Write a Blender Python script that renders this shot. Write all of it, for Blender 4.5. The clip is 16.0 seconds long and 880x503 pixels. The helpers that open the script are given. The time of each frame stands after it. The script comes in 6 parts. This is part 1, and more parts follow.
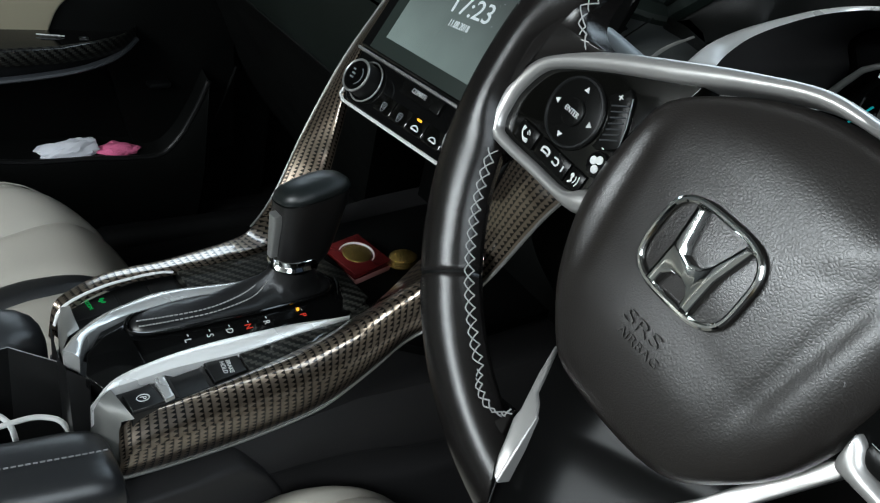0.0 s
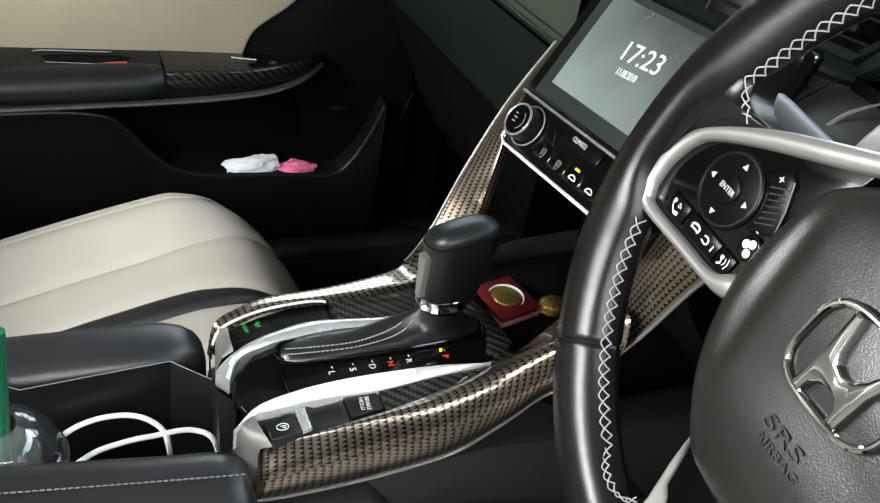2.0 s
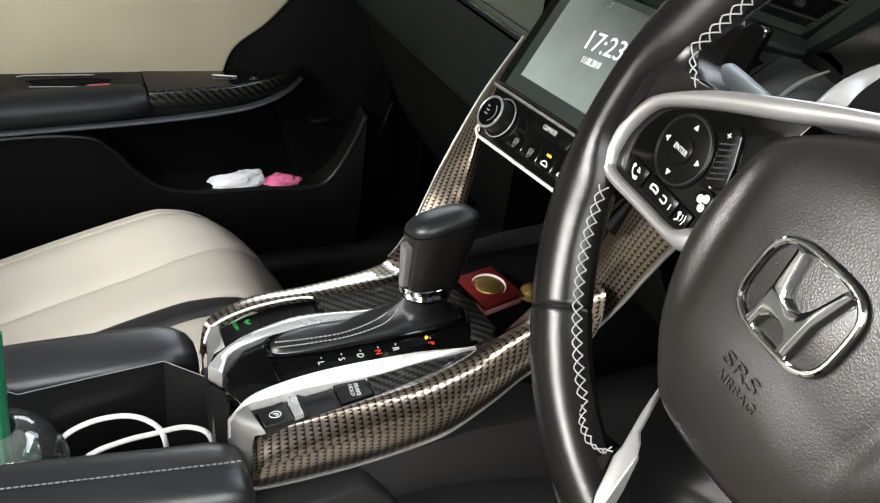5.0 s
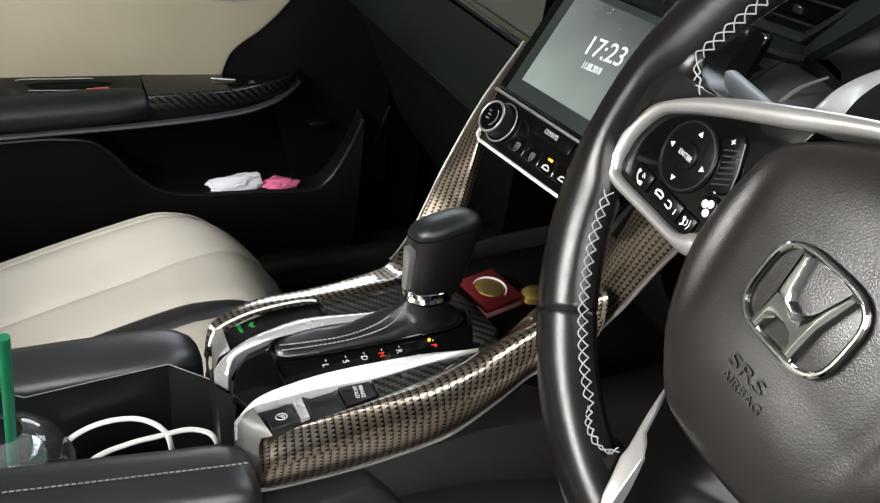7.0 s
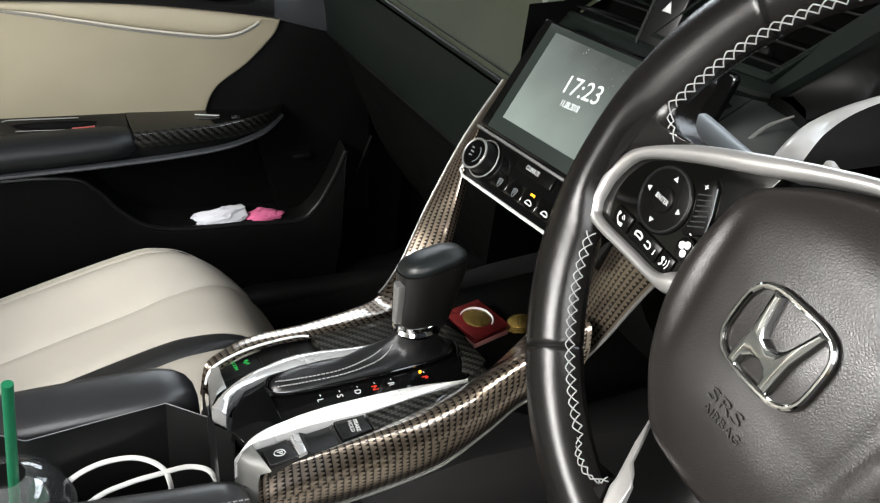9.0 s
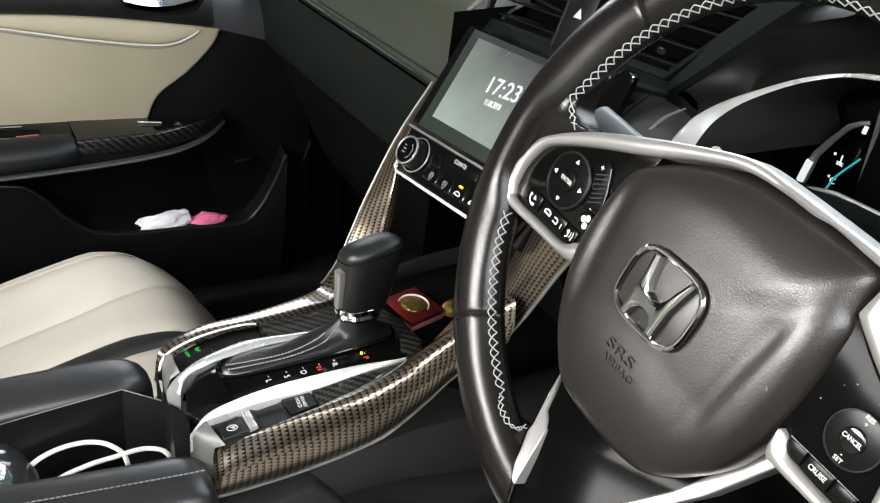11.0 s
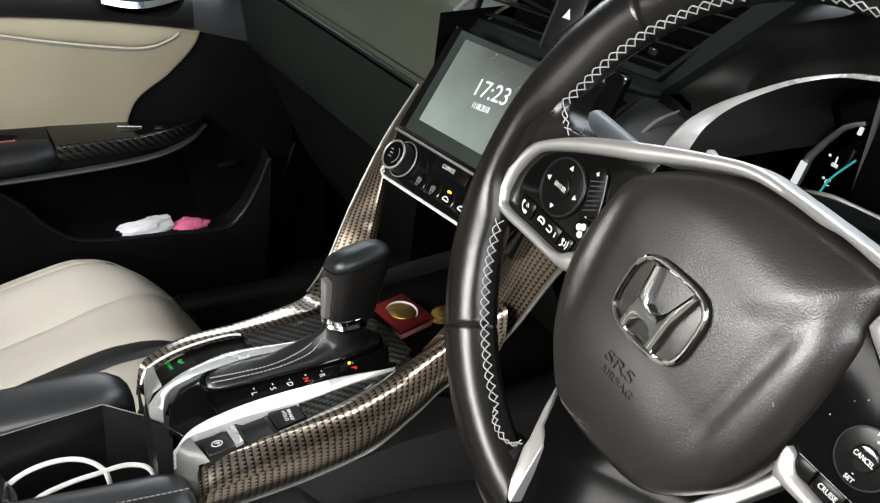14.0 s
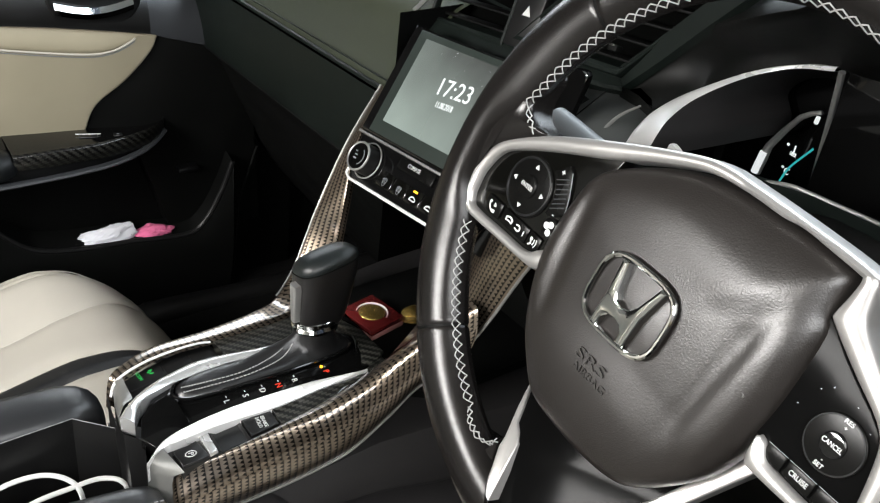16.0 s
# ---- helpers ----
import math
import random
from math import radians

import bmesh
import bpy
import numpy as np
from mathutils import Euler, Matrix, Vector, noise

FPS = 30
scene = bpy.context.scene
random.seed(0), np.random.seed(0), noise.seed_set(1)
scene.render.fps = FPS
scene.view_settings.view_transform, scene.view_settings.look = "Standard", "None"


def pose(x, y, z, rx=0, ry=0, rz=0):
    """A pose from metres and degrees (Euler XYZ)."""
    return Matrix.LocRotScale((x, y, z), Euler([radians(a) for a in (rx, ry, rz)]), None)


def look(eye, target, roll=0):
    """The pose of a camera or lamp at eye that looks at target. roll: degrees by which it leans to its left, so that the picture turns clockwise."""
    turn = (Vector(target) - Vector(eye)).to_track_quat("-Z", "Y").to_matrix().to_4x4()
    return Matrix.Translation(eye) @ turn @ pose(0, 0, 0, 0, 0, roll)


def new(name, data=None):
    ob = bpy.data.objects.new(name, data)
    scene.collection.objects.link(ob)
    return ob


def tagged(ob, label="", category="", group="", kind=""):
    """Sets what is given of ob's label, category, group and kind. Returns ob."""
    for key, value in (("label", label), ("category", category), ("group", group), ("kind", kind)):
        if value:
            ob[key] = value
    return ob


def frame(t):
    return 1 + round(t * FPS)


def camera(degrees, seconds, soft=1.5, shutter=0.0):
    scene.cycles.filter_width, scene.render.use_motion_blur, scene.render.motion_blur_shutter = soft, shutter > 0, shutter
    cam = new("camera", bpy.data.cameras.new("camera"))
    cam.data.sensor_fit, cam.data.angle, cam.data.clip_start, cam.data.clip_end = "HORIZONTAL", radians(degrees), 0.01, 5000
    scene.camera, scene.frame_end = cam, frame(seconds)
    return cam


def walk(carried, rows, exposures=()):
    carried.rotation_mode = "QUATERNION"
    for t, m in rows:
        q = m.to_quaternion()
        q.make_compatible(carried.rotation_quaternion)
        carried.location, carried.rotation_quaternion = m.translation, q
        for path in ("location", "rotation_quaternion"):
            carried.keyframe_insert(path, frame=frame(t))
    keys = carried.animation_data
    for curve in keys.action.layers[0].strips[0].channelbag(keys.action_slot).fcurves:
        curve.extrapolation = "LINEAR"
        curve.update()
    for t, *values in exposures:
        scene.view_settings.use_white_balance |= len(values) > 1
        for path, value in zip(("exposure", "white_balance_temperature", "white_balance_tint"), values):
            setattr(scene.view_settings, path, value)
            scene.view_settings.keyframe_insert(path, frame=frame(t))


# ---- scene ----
DEGREES = 53.70
ROWS = [
    (0.0, 0.4592, -0.2637, 0.4545, 55.010, -11.473, 55.094),
    (0.5, 0.4437, -0.2541, 0.4587, 54.312, -10.561, 59.056),
    (1.0, 0.4376, -0.2553, 0.4653, 53.985, -9.937, 61.787),
    (1.5, 0.4446, -0.2446, 0.4710, 54.079, -9.316, 64.797),
    (2.0, 0.4479, -0.2395, 0.4735, 53.901, -8.565, 67.113),
    (2.5, 0.4530, -0.2400, 0.4788, 53.875, -7.768, 67.750),
    (3.0, 0.4664, -0.2311, 0.4795, 54.051, -6.735, 67.945),
    (3.5, 0.4685, -0.2380, 0.4729, 54.773, -6.266, 67.031),
    (4.0, 0.4697, -0.2459, 0.4662, 55.214, -6.209, 66.080),
    (4.5, 0.4816, -0.2428, 0.4671, 55.383, -6.359, 65.416),
    (7.0, 0.4827, -0.2546, 0.4721, 55.648, -6.750, 64.507),
    (7.5, 0.4841, -0.2559, 0.4888, 55.674, -6.661, 65.266),
    (8.0, 0.4779, -0.2640, 0.4889, 56.003, -6.339, 64.918),
    (8.5, 0.4839, -0.2691, 0.4987, 56.488, -6.216, 63.800),
    (9.0, 0.4892, -0.2689, 0.4962, 57.063, -6.297, 62.560),
    (9.5, 0.5099, -0.2827, 0.5022, 57.535, -6.536, 61.265),
    (12.0, 0.5520, -0.2954, 0.5161, 58.127, -7.106, 57.535),
    (12.5, 0.5533, -0.2935, 0.5136, 58.162, -7.109, 57.147),
    (13.0, 0.5372, -0.3023, 0.5115, 58.164, -7.076, 57.021),
    (13.5, 0.5284, -0.2916, 0.5110, 58.222, -7.089, 57.176),
    (14.0, 0.5289, -0.2870, 0.5110, 58.160, -7.007, 57.416),
    (14.5, 0.5213, -0.2878, 0.5086, 57.910, -6.771, 56.946),
    (15.0, 0.5205, -0.2894, 0.5139, 58.049, -6.630, 56.020),
    (15.5, 0.5234, -0.2891, 0.5142, 58.138, -6.552, 55.127),
    (16.0, 0.5266, -0.2888, 0.5152, 58.187, -6.516, 54.441),
]
cam = camera(DEGREES, 16.0, soft=1.2)
walk(cam, [(t, pose(x, y, z, rx, ry, rz)) for t, x, y, z, rx, ry, rz in ROWS],
     exposures=[(0.0, -0.96, 5700, 2), (0.8, -0.66, 5750, 3), (1.5, -0.26, 6000, 5), (2.4, -0.03, 6200, 8), (3.2, 0.05, 6300, 9), (4.5, 0.04, 6300, 9), (7.0, -0.14, 6300, 9), (8.0, -0.12, 6300, 9), (9.2, -0.02, 6300, 9), (12.2, 0.07, 6300, 9), (13.0, 0.0, 6300, 9), (14.0, -0.11, 6300, 9), (16.0, -0.08, 6300, 9)])

# ---- light: an overcast day outside, the driver's door open ----
SUN_FROM = Vector((0.55, -0.5, 0.72)).normalized()
world = bpy.data.worlds.new("overcast")
scene.world = world
world.use_nodes = True
wn = world.node_tree.nodes
sky = wn.new("ShaderNodeTexSky")
sky.sky_type = "NISHITA"
sky.sun_disc = False
sky.sun_elevation = math.asin(SUN_FROM.z)
sky.sun_rotation = math.atan2(SUN_FROM.x, SUN_FROM.y)
sky.dust_density = 4.0
wn["Background"].inputs["Strength"].default_value = 0.05
world.node_tree.links.new(sky.outputs["Color"], wn["Background"].inputs["Color"])

sun_data = bpy.data.lights.new("sun", "SUN")
sun_data.energy, sun_data.angle, sun_data.color = 0.9, radians(25), (1.0, 0.97, 0.92)
sun = new("sun", sun_data)
sun.matrix_world = look(SUN_FROM * 5, (0, 0, 0))


def opening_light(name, eye, target, sx, sy, watts, color=(1, 1, 1)):
    data = bpy.data.lights.new(name, "AREA")
    data.shape, data.size, data.size_y, data.energy, data.color = "RECTANGLE", sx, sy, watts, color
    ob = new(name, data)
    ob.matrix_world = look(eye, target)
    return ob


# daylight through the open driver's door, the windscreen and the rear window
opening_light("door_daylight", (1.18, -0.30, 0.95), (0.0, 0.05, 0.0), 1.25, 0.60, 26.0, (1.0, 0.99, 0.975))
opening_light("windscreen_daylight", (-0.05, 0.62, 0.66), (-0.15, -0.20, 0.0), 1.20, 0.42, 13.0, (0.88, 0.95, 1.0))
opening_light("rear_window_daylight", (0.03, -1.22, 0.69), (0.05, 0.05, 0.15), 0.80, 0.22, 48.0, (1.0, 0.955, 0.905))
# an added, weaker lamp on the passenger's side, for glare on the carbon ridge
opening_light("ridge_glare_lamp", (-2.25, 0.75, 0.78), (-0.1, 0.0, 0.0), 1.3, 0.45, 18.0, (0.93, 0.97, 1.0))



# ---- materials ----
def nodes_of(name):
    m = bpy.data.materials.new(name)
    m.use_nodes = True
    t = m.node_tree
    return m, t, t.nodes["Principled BSDF"]


def math_node(t, op, a, b=None, c=None):
    n = t.nodes.new("ShaderNodeMath")
    n.operation = op
    for i, v in enumerate((a, b, c)):
        if v is None:
            continue
        if isinstance(v, (int, float)):
            n.inputs[i].default_value = v
        else:
            t.links.new(v, n.inputs[i])
    return n.outputs[0]


def mixed(t, fac, a, b):
    n = t.nodes.new("ShaderNodeMix")
    n.data_type = "RGBA"
    t.links.new(fac, n.inputs["Factor"])
    for key, v in (("A", a), ("B", b)):
        sock = [s for s in n.inputs if s.name == key and s.type == "RGBA"][0]
        if isinstance(v, tuple):
            sock.default_value = (*v, 1)
        else:
            t.links.new(v, sock)
    return [s for s in n.outputs if s.type == "RGBA"][0]


def noise_of(t, scale, detail=4, coords="Object"):
    c = t.nodes.new("ShaderNodeTexCoord")
    n = t.nodes.new("ShaderNodeTexNoise")
    n.inputs["Scale"].default_value, n.inputs["Detail"].default_value = scale, detail
    t.links.new(c.outputs[coords], n.inputs["Vector"])
    return n.outputs["Fac"]


def ramp(t, fac, lo, hi, a=0.0, b=1.0):
    n = t.nodes.new("ShaderNodeMapRange")
    for key, v in (("From Min", lo), ("From Max", hi), ("To Min", a), ("To Max", b)):
        n.inputs[key].default_value = v
    t.links.new(fac, n.inputs["Value"])
    return n.outputs["Result"]


def bumped(t, p, height, strength, distance):
    b = t.nodes.new("ShaderNodeBump")
    b.inputs["Strength"].default_value, b.inputs["Distance"].default_value = strength, distance
    t.links.new(height, b.inputs["Height"])
    t.links.new(b.outputs["Normal"], p.inputs["Normal"])


def plain(name, color, rough, metal=0.0, vary=0.12, grain=900.0, relief=0.0, depth=0.0003, spec=0.5, coat=0.0):
    """A surface with slow changes of tone and sheen, and a fine grain."""
    m, t, p = nodes_of(name)
    slow, fine = noise_of(t, 14.0, 5), noise_of(t, grain, 2)
    dark = tuple(c * (1 - vary) for c in color)
    light = tuple(min(1.0, c * (1 + vary)) for c in color)
    t.links.new(mixed(t, ramp(t, slow, 0.3, 0.7), dark, light), p.inputs["Base Color"])
    t.links.new(ramp(t, slow, 0.25, 0.75, rough * 0.88, min(1.0, rough * 1.12)), p.inputs["Roughness"])
    p.inputs["Metallic"].default_value = metal
    p.inputs["Specular IOR Level"].default_value = spec
    p.inputs["Coat Weight"].default_value = coat
    p.inputs["Coat Roughness"].default_value = 0.04
    if relief:
        bumped(t, p, fine, relief, depth)
    return m


def leather(name, color, rough, cell=700.0, relief=0.35, depth=0.0004, vary=0.12, spec=0.5):
    """Grained hide: a net of fine creases over small rounded cells."""
    m, t, p = nodes_of(name)
    c = t.nodes.new("ShaderNodeTexCoord")
    v = t.nodes.new("ShaderNodeTexVoronoi")
    v.feature = "DISTANCE_TO_EDGE"
    v.inputs["Scale"].default_value = cell
    warp = t.nodes.new("ShaderNodeTexNoise")
    warp.inputs["Scale"].default_value = cell * 0.35
    t.links.new(c.outputs["Object"], warp.inputs["Vector"])
    add = t.nodes.new("ShaderNodeVectorMath")
    add.operation = "MULTIPLY_ADD"
    t.links.new(warp.outputs["Color"], add.inputs[0])
    add.inputs[1].default_value = (1.2 / cell,) * 3
    t.links.new(c.outputs["Object"], add.inputs[2])
    t.links.new(add.outputs[0], v.inputs["Vector"])
    crease = ramp(t, v.outputs["Distance"], 0.0, 0.28)
    slow = noise_of(t, 11.0, 5)
    dark = tuple(x * (1 - vary) for x in color)
    light = tuple(min(1.0, x * (1 + vary)) for x in color)
    t.links.new(mixed(t, ramp(t, slow, 0.3, 0.7), dark, light), p.inputs["Base Color"])
    t.links.new(ramp(t, slow, 0.25, 0.75, rough * 0.88, min(1.0, rough * 1.12)), p.inputs["Roughness"])
    p.inputs["Specular IOR Level"].default_value = spec
    bumped(t, p, crease, relief, depth)
    return m


def lacquered(m, t, p, color, rise, rough, metal, relief=0.5):
    t.links.new(color, p.inputs["Base Color"])
    p.inputs["Metallic"].default_value = metal
    p.inputs["Roughness"].default_value = rough
    p.inputs["Coat Weight"].default_value = 1.0
    p.inputs["Coat Roughness"].default_value = 0.035
    bumped(t, p, rise, relief, 0.0003)
    return m


def split_uv(t, su, sv):
    uv = t.nodes.new("ShaderNodeTexCoord")
    s = t.nodes.new("ShaderNodeSeparateXYZ")
    t.links.new(uv.outputs["UV"], s.inputs[0])
    return math_node(t, "DIVIDE", s.outputs[0], su), math_node(t, "DIVIDE", s.outputs[1], sv)


def dome(t, f):
    d = math_node(t, "SUBTRACT", f, 0.5)
    return math_node(t, "SUBTRACT", 1.0, math_node(t, "MULTIPLY", math_node(t, "MULTIPLY", d, d), 4.0))


def coarse_carbon(name):
    """Coarse woven carbon under clear lacquer: columns of pale floats with dark saw-toothed notches between them."""
    m, t, p = nodes_of(name)
    u, v = split_uv(t, 0.0062, 0.0037)
    u = math_node(t, "ADD", u, math_node(t, "MULTIPLY", noise_of(t, 45.0, 2), 0.22))
    fu = math_node(t, "FRACT", u)
    w = math_node(t, "ADD", math_node(t, "ADD", v, math_node(t, "MULTIPLY", math_node(t, "FLOOR", u), 0.37)), math_node(t, "MULTIPLY", fu, 0.65))
    fw = math_node(t, "FRACT", w)
    # a float is wide where it lies on top and narrows where it dives under the next tow
    reach = math_node(t, "ADD", math_node(t, "MULTIPLY", fw, 0.60), 0.42)
    pale = ramp(t, math_node(t, "SUBTRACT", reach, fu), -0.03, 0.09)
    crest = ramp(t, dome(t, fu), 0.0, 0.55, 0.45, 1.0)
    bar = math_node(t, "MULTIPLY", pale, crest)
    lit = math_node(t, "MULTIPLY", bar, ramp(t, noise_of(t, 1800.0, 2), 0.25, 0.75, 0.8, 1.1))
    return lacquered(m, t, p, mixed(t, lit, (0.013, 0.011, 0.009), (0.250, 0.202, 0.154)), bar, 0.28, 0.88, 0.18)


def carbon(name, size=0.0026, low=0.002, high=0.016):
    """Fine twill-woven carbon under clear lacquer; the weave follows the surface's own UV lengths."""
    m, t, p = nodes_of(name)
    p.inputs["Specular IOR Level"].default_value = 0.15
    u, v = split_uv(t, size, size)
    k = math_node(t, "FLOORED_MODULO", math_node(t, "SUBTRACT", math_node(t, "FLOOR", u), math_node(t, "FLOOR", v)), 4.0)
    over = math_node(t, "LESS_THAN", k, 1.5)
    rise = math_node(t, "ADD", math_node(t, "MULTIPLY", dome(t, math_node(t, "FRACT", u)), over),
                     math_node(t, "MULTIPLY", dome(t, math_node(t, "FRACT", v)), math_node(t, "SUBTRACT", 1.0, over)))
    lit = math_node(t, "MULTIPLY", ramp(t, over, 0.0, 1.0, 0.10, 1.0), ramp(t, rise, 0.0, 1.0, 0.35, 1.0))
    return lacquered(m, t, p, mixed(t, lit, (low, low, low), (high, high, high * 0.86)), rise, 0.42, 0.1, 0.12)


def glowing(name, color, strength):
    m, t, p = nodes_of(name)
    p.inputs["Base Color"].default_value = (*(c * 0.2 for c in color), 1)
    p.inputs["Emission Color"].default_value = (*color, 1)
    p.inputs["Emission Strength"].default_value = strength
    p.inputs["Roughness"].default_value = 0.3
    return m


def display(name):
    """A lit liquid-crystal picture of soft grey-green shades behind glossy glass; the daylight reflected in the glass
    is painted into the glow.
    """
    m, t, p = nodes_of(name)
    c = t.nodes.new("ShaderNodeTexCoord")
    s = t.nodes.new("ShaderNodeSeparateXYZ")
    t.links.new(c.outputs["UV"], s.inputs[0])
    # painted reflection: the glow rises towards the lower left
    f = math_node(t, "ADD", math_node(t, "MULTIPLY", s.outputs[0], -2.4), math_node(t, "MULTIPLY", s.outputs[1], -8.2))
    n = noise_of(t, 22.0, 2)
    f = math_node(t, "ADD", math_node(t, "ADD", f, 0.92), math_node(t, "MULTIPLY", n, 0.40))
    p.inputs["Base Color"].default_value = (0.02, 0.02, 0.02, 1)
    t.links.new(mixed(t, ramp(t, f, 0.1, 1.15), (0.046, 0.047, 0.043), (0.40, 0.47, 0.41)), p.inputs["Emission Color"])
    p.inputs["Emission Strength"].default_value = 0.95
    p.inputs["Roughness"].default_value = 0.12
    return m


RIM = leather("rim_leather", (0.0072, 0.0064, 0.0060), 0.25, cell=1500.0, relief=0.08, depth=0.0002, spec=0.30)
PAD = leather("pad_vinyl", (0.0112, 0.0096, 0.0085), 0.36, cell=640.0, relief=0.13, depth=0.0004, spec=0.56)
HIDE = leather("black_leather", (0.0140, 0.0146, 0.0158), 0.33, cell=900.0, relief=0.14, depth=0.0003, spec=0.65)
ARMSKIN = leather("arm_pad_skin", (0.0042, 0.0050, 0.0058), 0.42, cell=900.0, relief=0.16, depth=0.0003, spec=0.35)
KNOB = leather("knob_leather", (0.0070, 0.0066, 0.0066), 0.34, cell=900.0, relief=0.12, depth=0.0003, spec=0.36)
CAP = leather("knob_cap_leather", (0.0038, 0.0060, 0.0062), 0.40, cell=900.0, relief=0.16, depth=0.0003)
BOOT = plain("boot_leather", (0.0075, 0.0075, 0.0078), 0.34, relief=0.22, grain=300.0, depth=0.001, spec=0.6)
BEIGE = leather("beige_leather", (0.41, 0.385, 0.335), 0.50, cell=1100.0, relief=0.10, depth=0.0002, vary=0.04)
BEIGE_DOOR = leather("beige_vinyl", (0.275, 0.245, 0.173), 0.55, cell=1000.0, relief=0.10, depth=0.0002, vary=0.05)
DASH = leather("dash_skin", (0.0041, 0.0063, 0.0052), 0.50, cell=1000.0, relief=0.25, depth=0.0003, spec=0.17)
HOOD = leather("hood_skin", (0.0034, 0.0036, 0.0032), 0.45, cell=1000.0, relief=0.25, depth=0.0003, spec=0.2)
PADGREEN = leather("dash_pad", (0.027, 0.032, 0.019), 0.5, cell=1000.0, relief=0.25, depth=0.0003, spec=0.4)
PLASTIC = plain("black_plastic", (0.0036, 0.0038, 0.0041), 0.46, relief=0.25, grain=1600.0, depth=0.0002, spec=0.22)
SATIN = plain("satin_black", (0.0055, 0.0055, 0.0055), 0.36, relief=0.05, grain=900.0, depth=0.0001, spec=0.45)
GLOSS = plain("piano_black", (0.0030, 0.0030, 0.0030), 0.06, vary=0.3, spec=0.5)
DARK = plain("dark_trim", (0.0022, 0.0024, 0.0022), 0.6, relief=0.2, grain=1200.0, depth=0.0002, spec=0.10)
VENT = plain("vent_black", (0.0016, 0.0017, 0.0016), 0.7, spec=0.0)
CARPET = plain("carpet", (0.004, 0.004, 0.004), 0.95, relief=0.8, grain=900.0, depth=0.002, spec=0.1)
SILVER = plain("satin_silver", (0.86, 0.855, 0.84), 0.28, metal=0.35, vary=0.04)
WHEEL_SILVER = plain("wheel_silver", (0.41, 0.402, 0.39), 0.33, metal=0.7, vary=0.05)
TUNNEL = plain("tunnel_plastic", (0.022, 0.0212, 0.0215), 0.46, relief=0.2, grain=1400.0, depth=0.0002, spec=0.2)
MATTESILVER = plain("matte_silver", (0.30, 0.30, 0.29), 0.42, metal=0.7, vary=0.06)
CHROME = plain("chrome", (0.54, 0.55, 0.54), 0.09, metal=1.0, vary=0.03)
COVER = plain("cover_plastic", (0.040, 0.043, 0.042), 0.36, relief=0.1)
BLADE = plain("blade_silver", (0.66, 0.66, 0.65), 0.27, metal=0.7, vary=0.05)
PLATE_TRIM = plain("door_trim", (0.026, 0.028, 0.031), 0.4, vary=0.1)
CAPGREY = plain("cap_grey", (0.19, 0.19, 0.18), 0.36, metal=0.5, vary=0.06)
POD = plain("pod_black", (0.0026, 0.0026, 0.0022), 0.08, relief=0.02, grain=1500.0, depth=0.0001, spec=0.5)
SPOKE = plain("spoke_black", (0.0024, 0.0024, 0.0024), 0.12, relief=0.02, grain=1500.0, depth=0.0001, spec=0.03)
KEY = plain("key_black", (0.0034, 0.0034, 0.0032), 0.22, relief=0.03, grain=1500.0, depth=0.0001, spec=0.10)
GREY = plain("grey_plastic", (0.13, 0.14, 0.145), 0.42, relief=0.1)
WEAVE = coarse_carbon("carbon_fibre")
WEAVE_DARK = carbon("carbon_fibre_dark", 0.0027, 0.0020, 0.040)
WEAVE_PLATE = carbon("carbon_fibre_plate", 0.0030, 0.0012, 0.020)
THREAD = plain("white_thread", (0.30, 0.30, 0.295), 0.75, vary=0.15, relief=0.4, grain=3000.0)
GREYTHREAD = plain("grey_thread", (0.18, 0.18, 0.185), 0.75, vary=0.15)
PRINT = plain("white_print", (0.52, 0.53, 0.52), 0.5, vary=0.06)
WHITE = plain("white_cable", (0.66, 0.66, 0.65), 0.45, vary=0.05)
PAPER = plain("tissue_paper", (0.66, 0.67, 0.72), 0.9, vary=0.06)
PINK = plain("pink_cloth", (0.62, 0.13, 0.27), 0.85, vary=0.25, grain=200.0, relief=0.6, depth=0.002)
REDBOX = plain("red_lacquer", (0.095, 0.011, 0.011), 0.14, vary=0.2, coat=0.6)
CLEARSIDE = plain("clear_edge", (0.35, 0.16, 0.15), 0.12, vary=0.2)
GOLD = plain("gold", (0.56, 0.38, 0.11), 0.25, metal=0.9, vary=0.25, grain=600.0, relief=0.8, depth=0.001)
STRAW = plain("green_straw", (0.010, 0.125, 0.055), 0.35, vary=0.05)
AMBER = glowing("amber_lamp", (1.0, 0.42, 0.02), 3.0)
RED_LAMP = glowing("red_lamp", (1.0, 0.06, 0.03), 0.8)
GREEN_LAMP = glowing("green_lamp", (0.03, 0.45, 0.08), 0.8)
SCREEN = display("screen_picture")
SCREEN_DIM = glowing("screen_border", (0.030, 0.038, 0.032), 1.0)
DIGITS = glowing("lit_digits", (0.92, 0.96, 0.94), 1.0)
CYAN = glowing("cyan_gauge", (0.05, 0.50, 0.50), 0.7)
WHITE_LAMP = glowing("white_gauge", (0.85, 0.87, 0.85), 0.9)

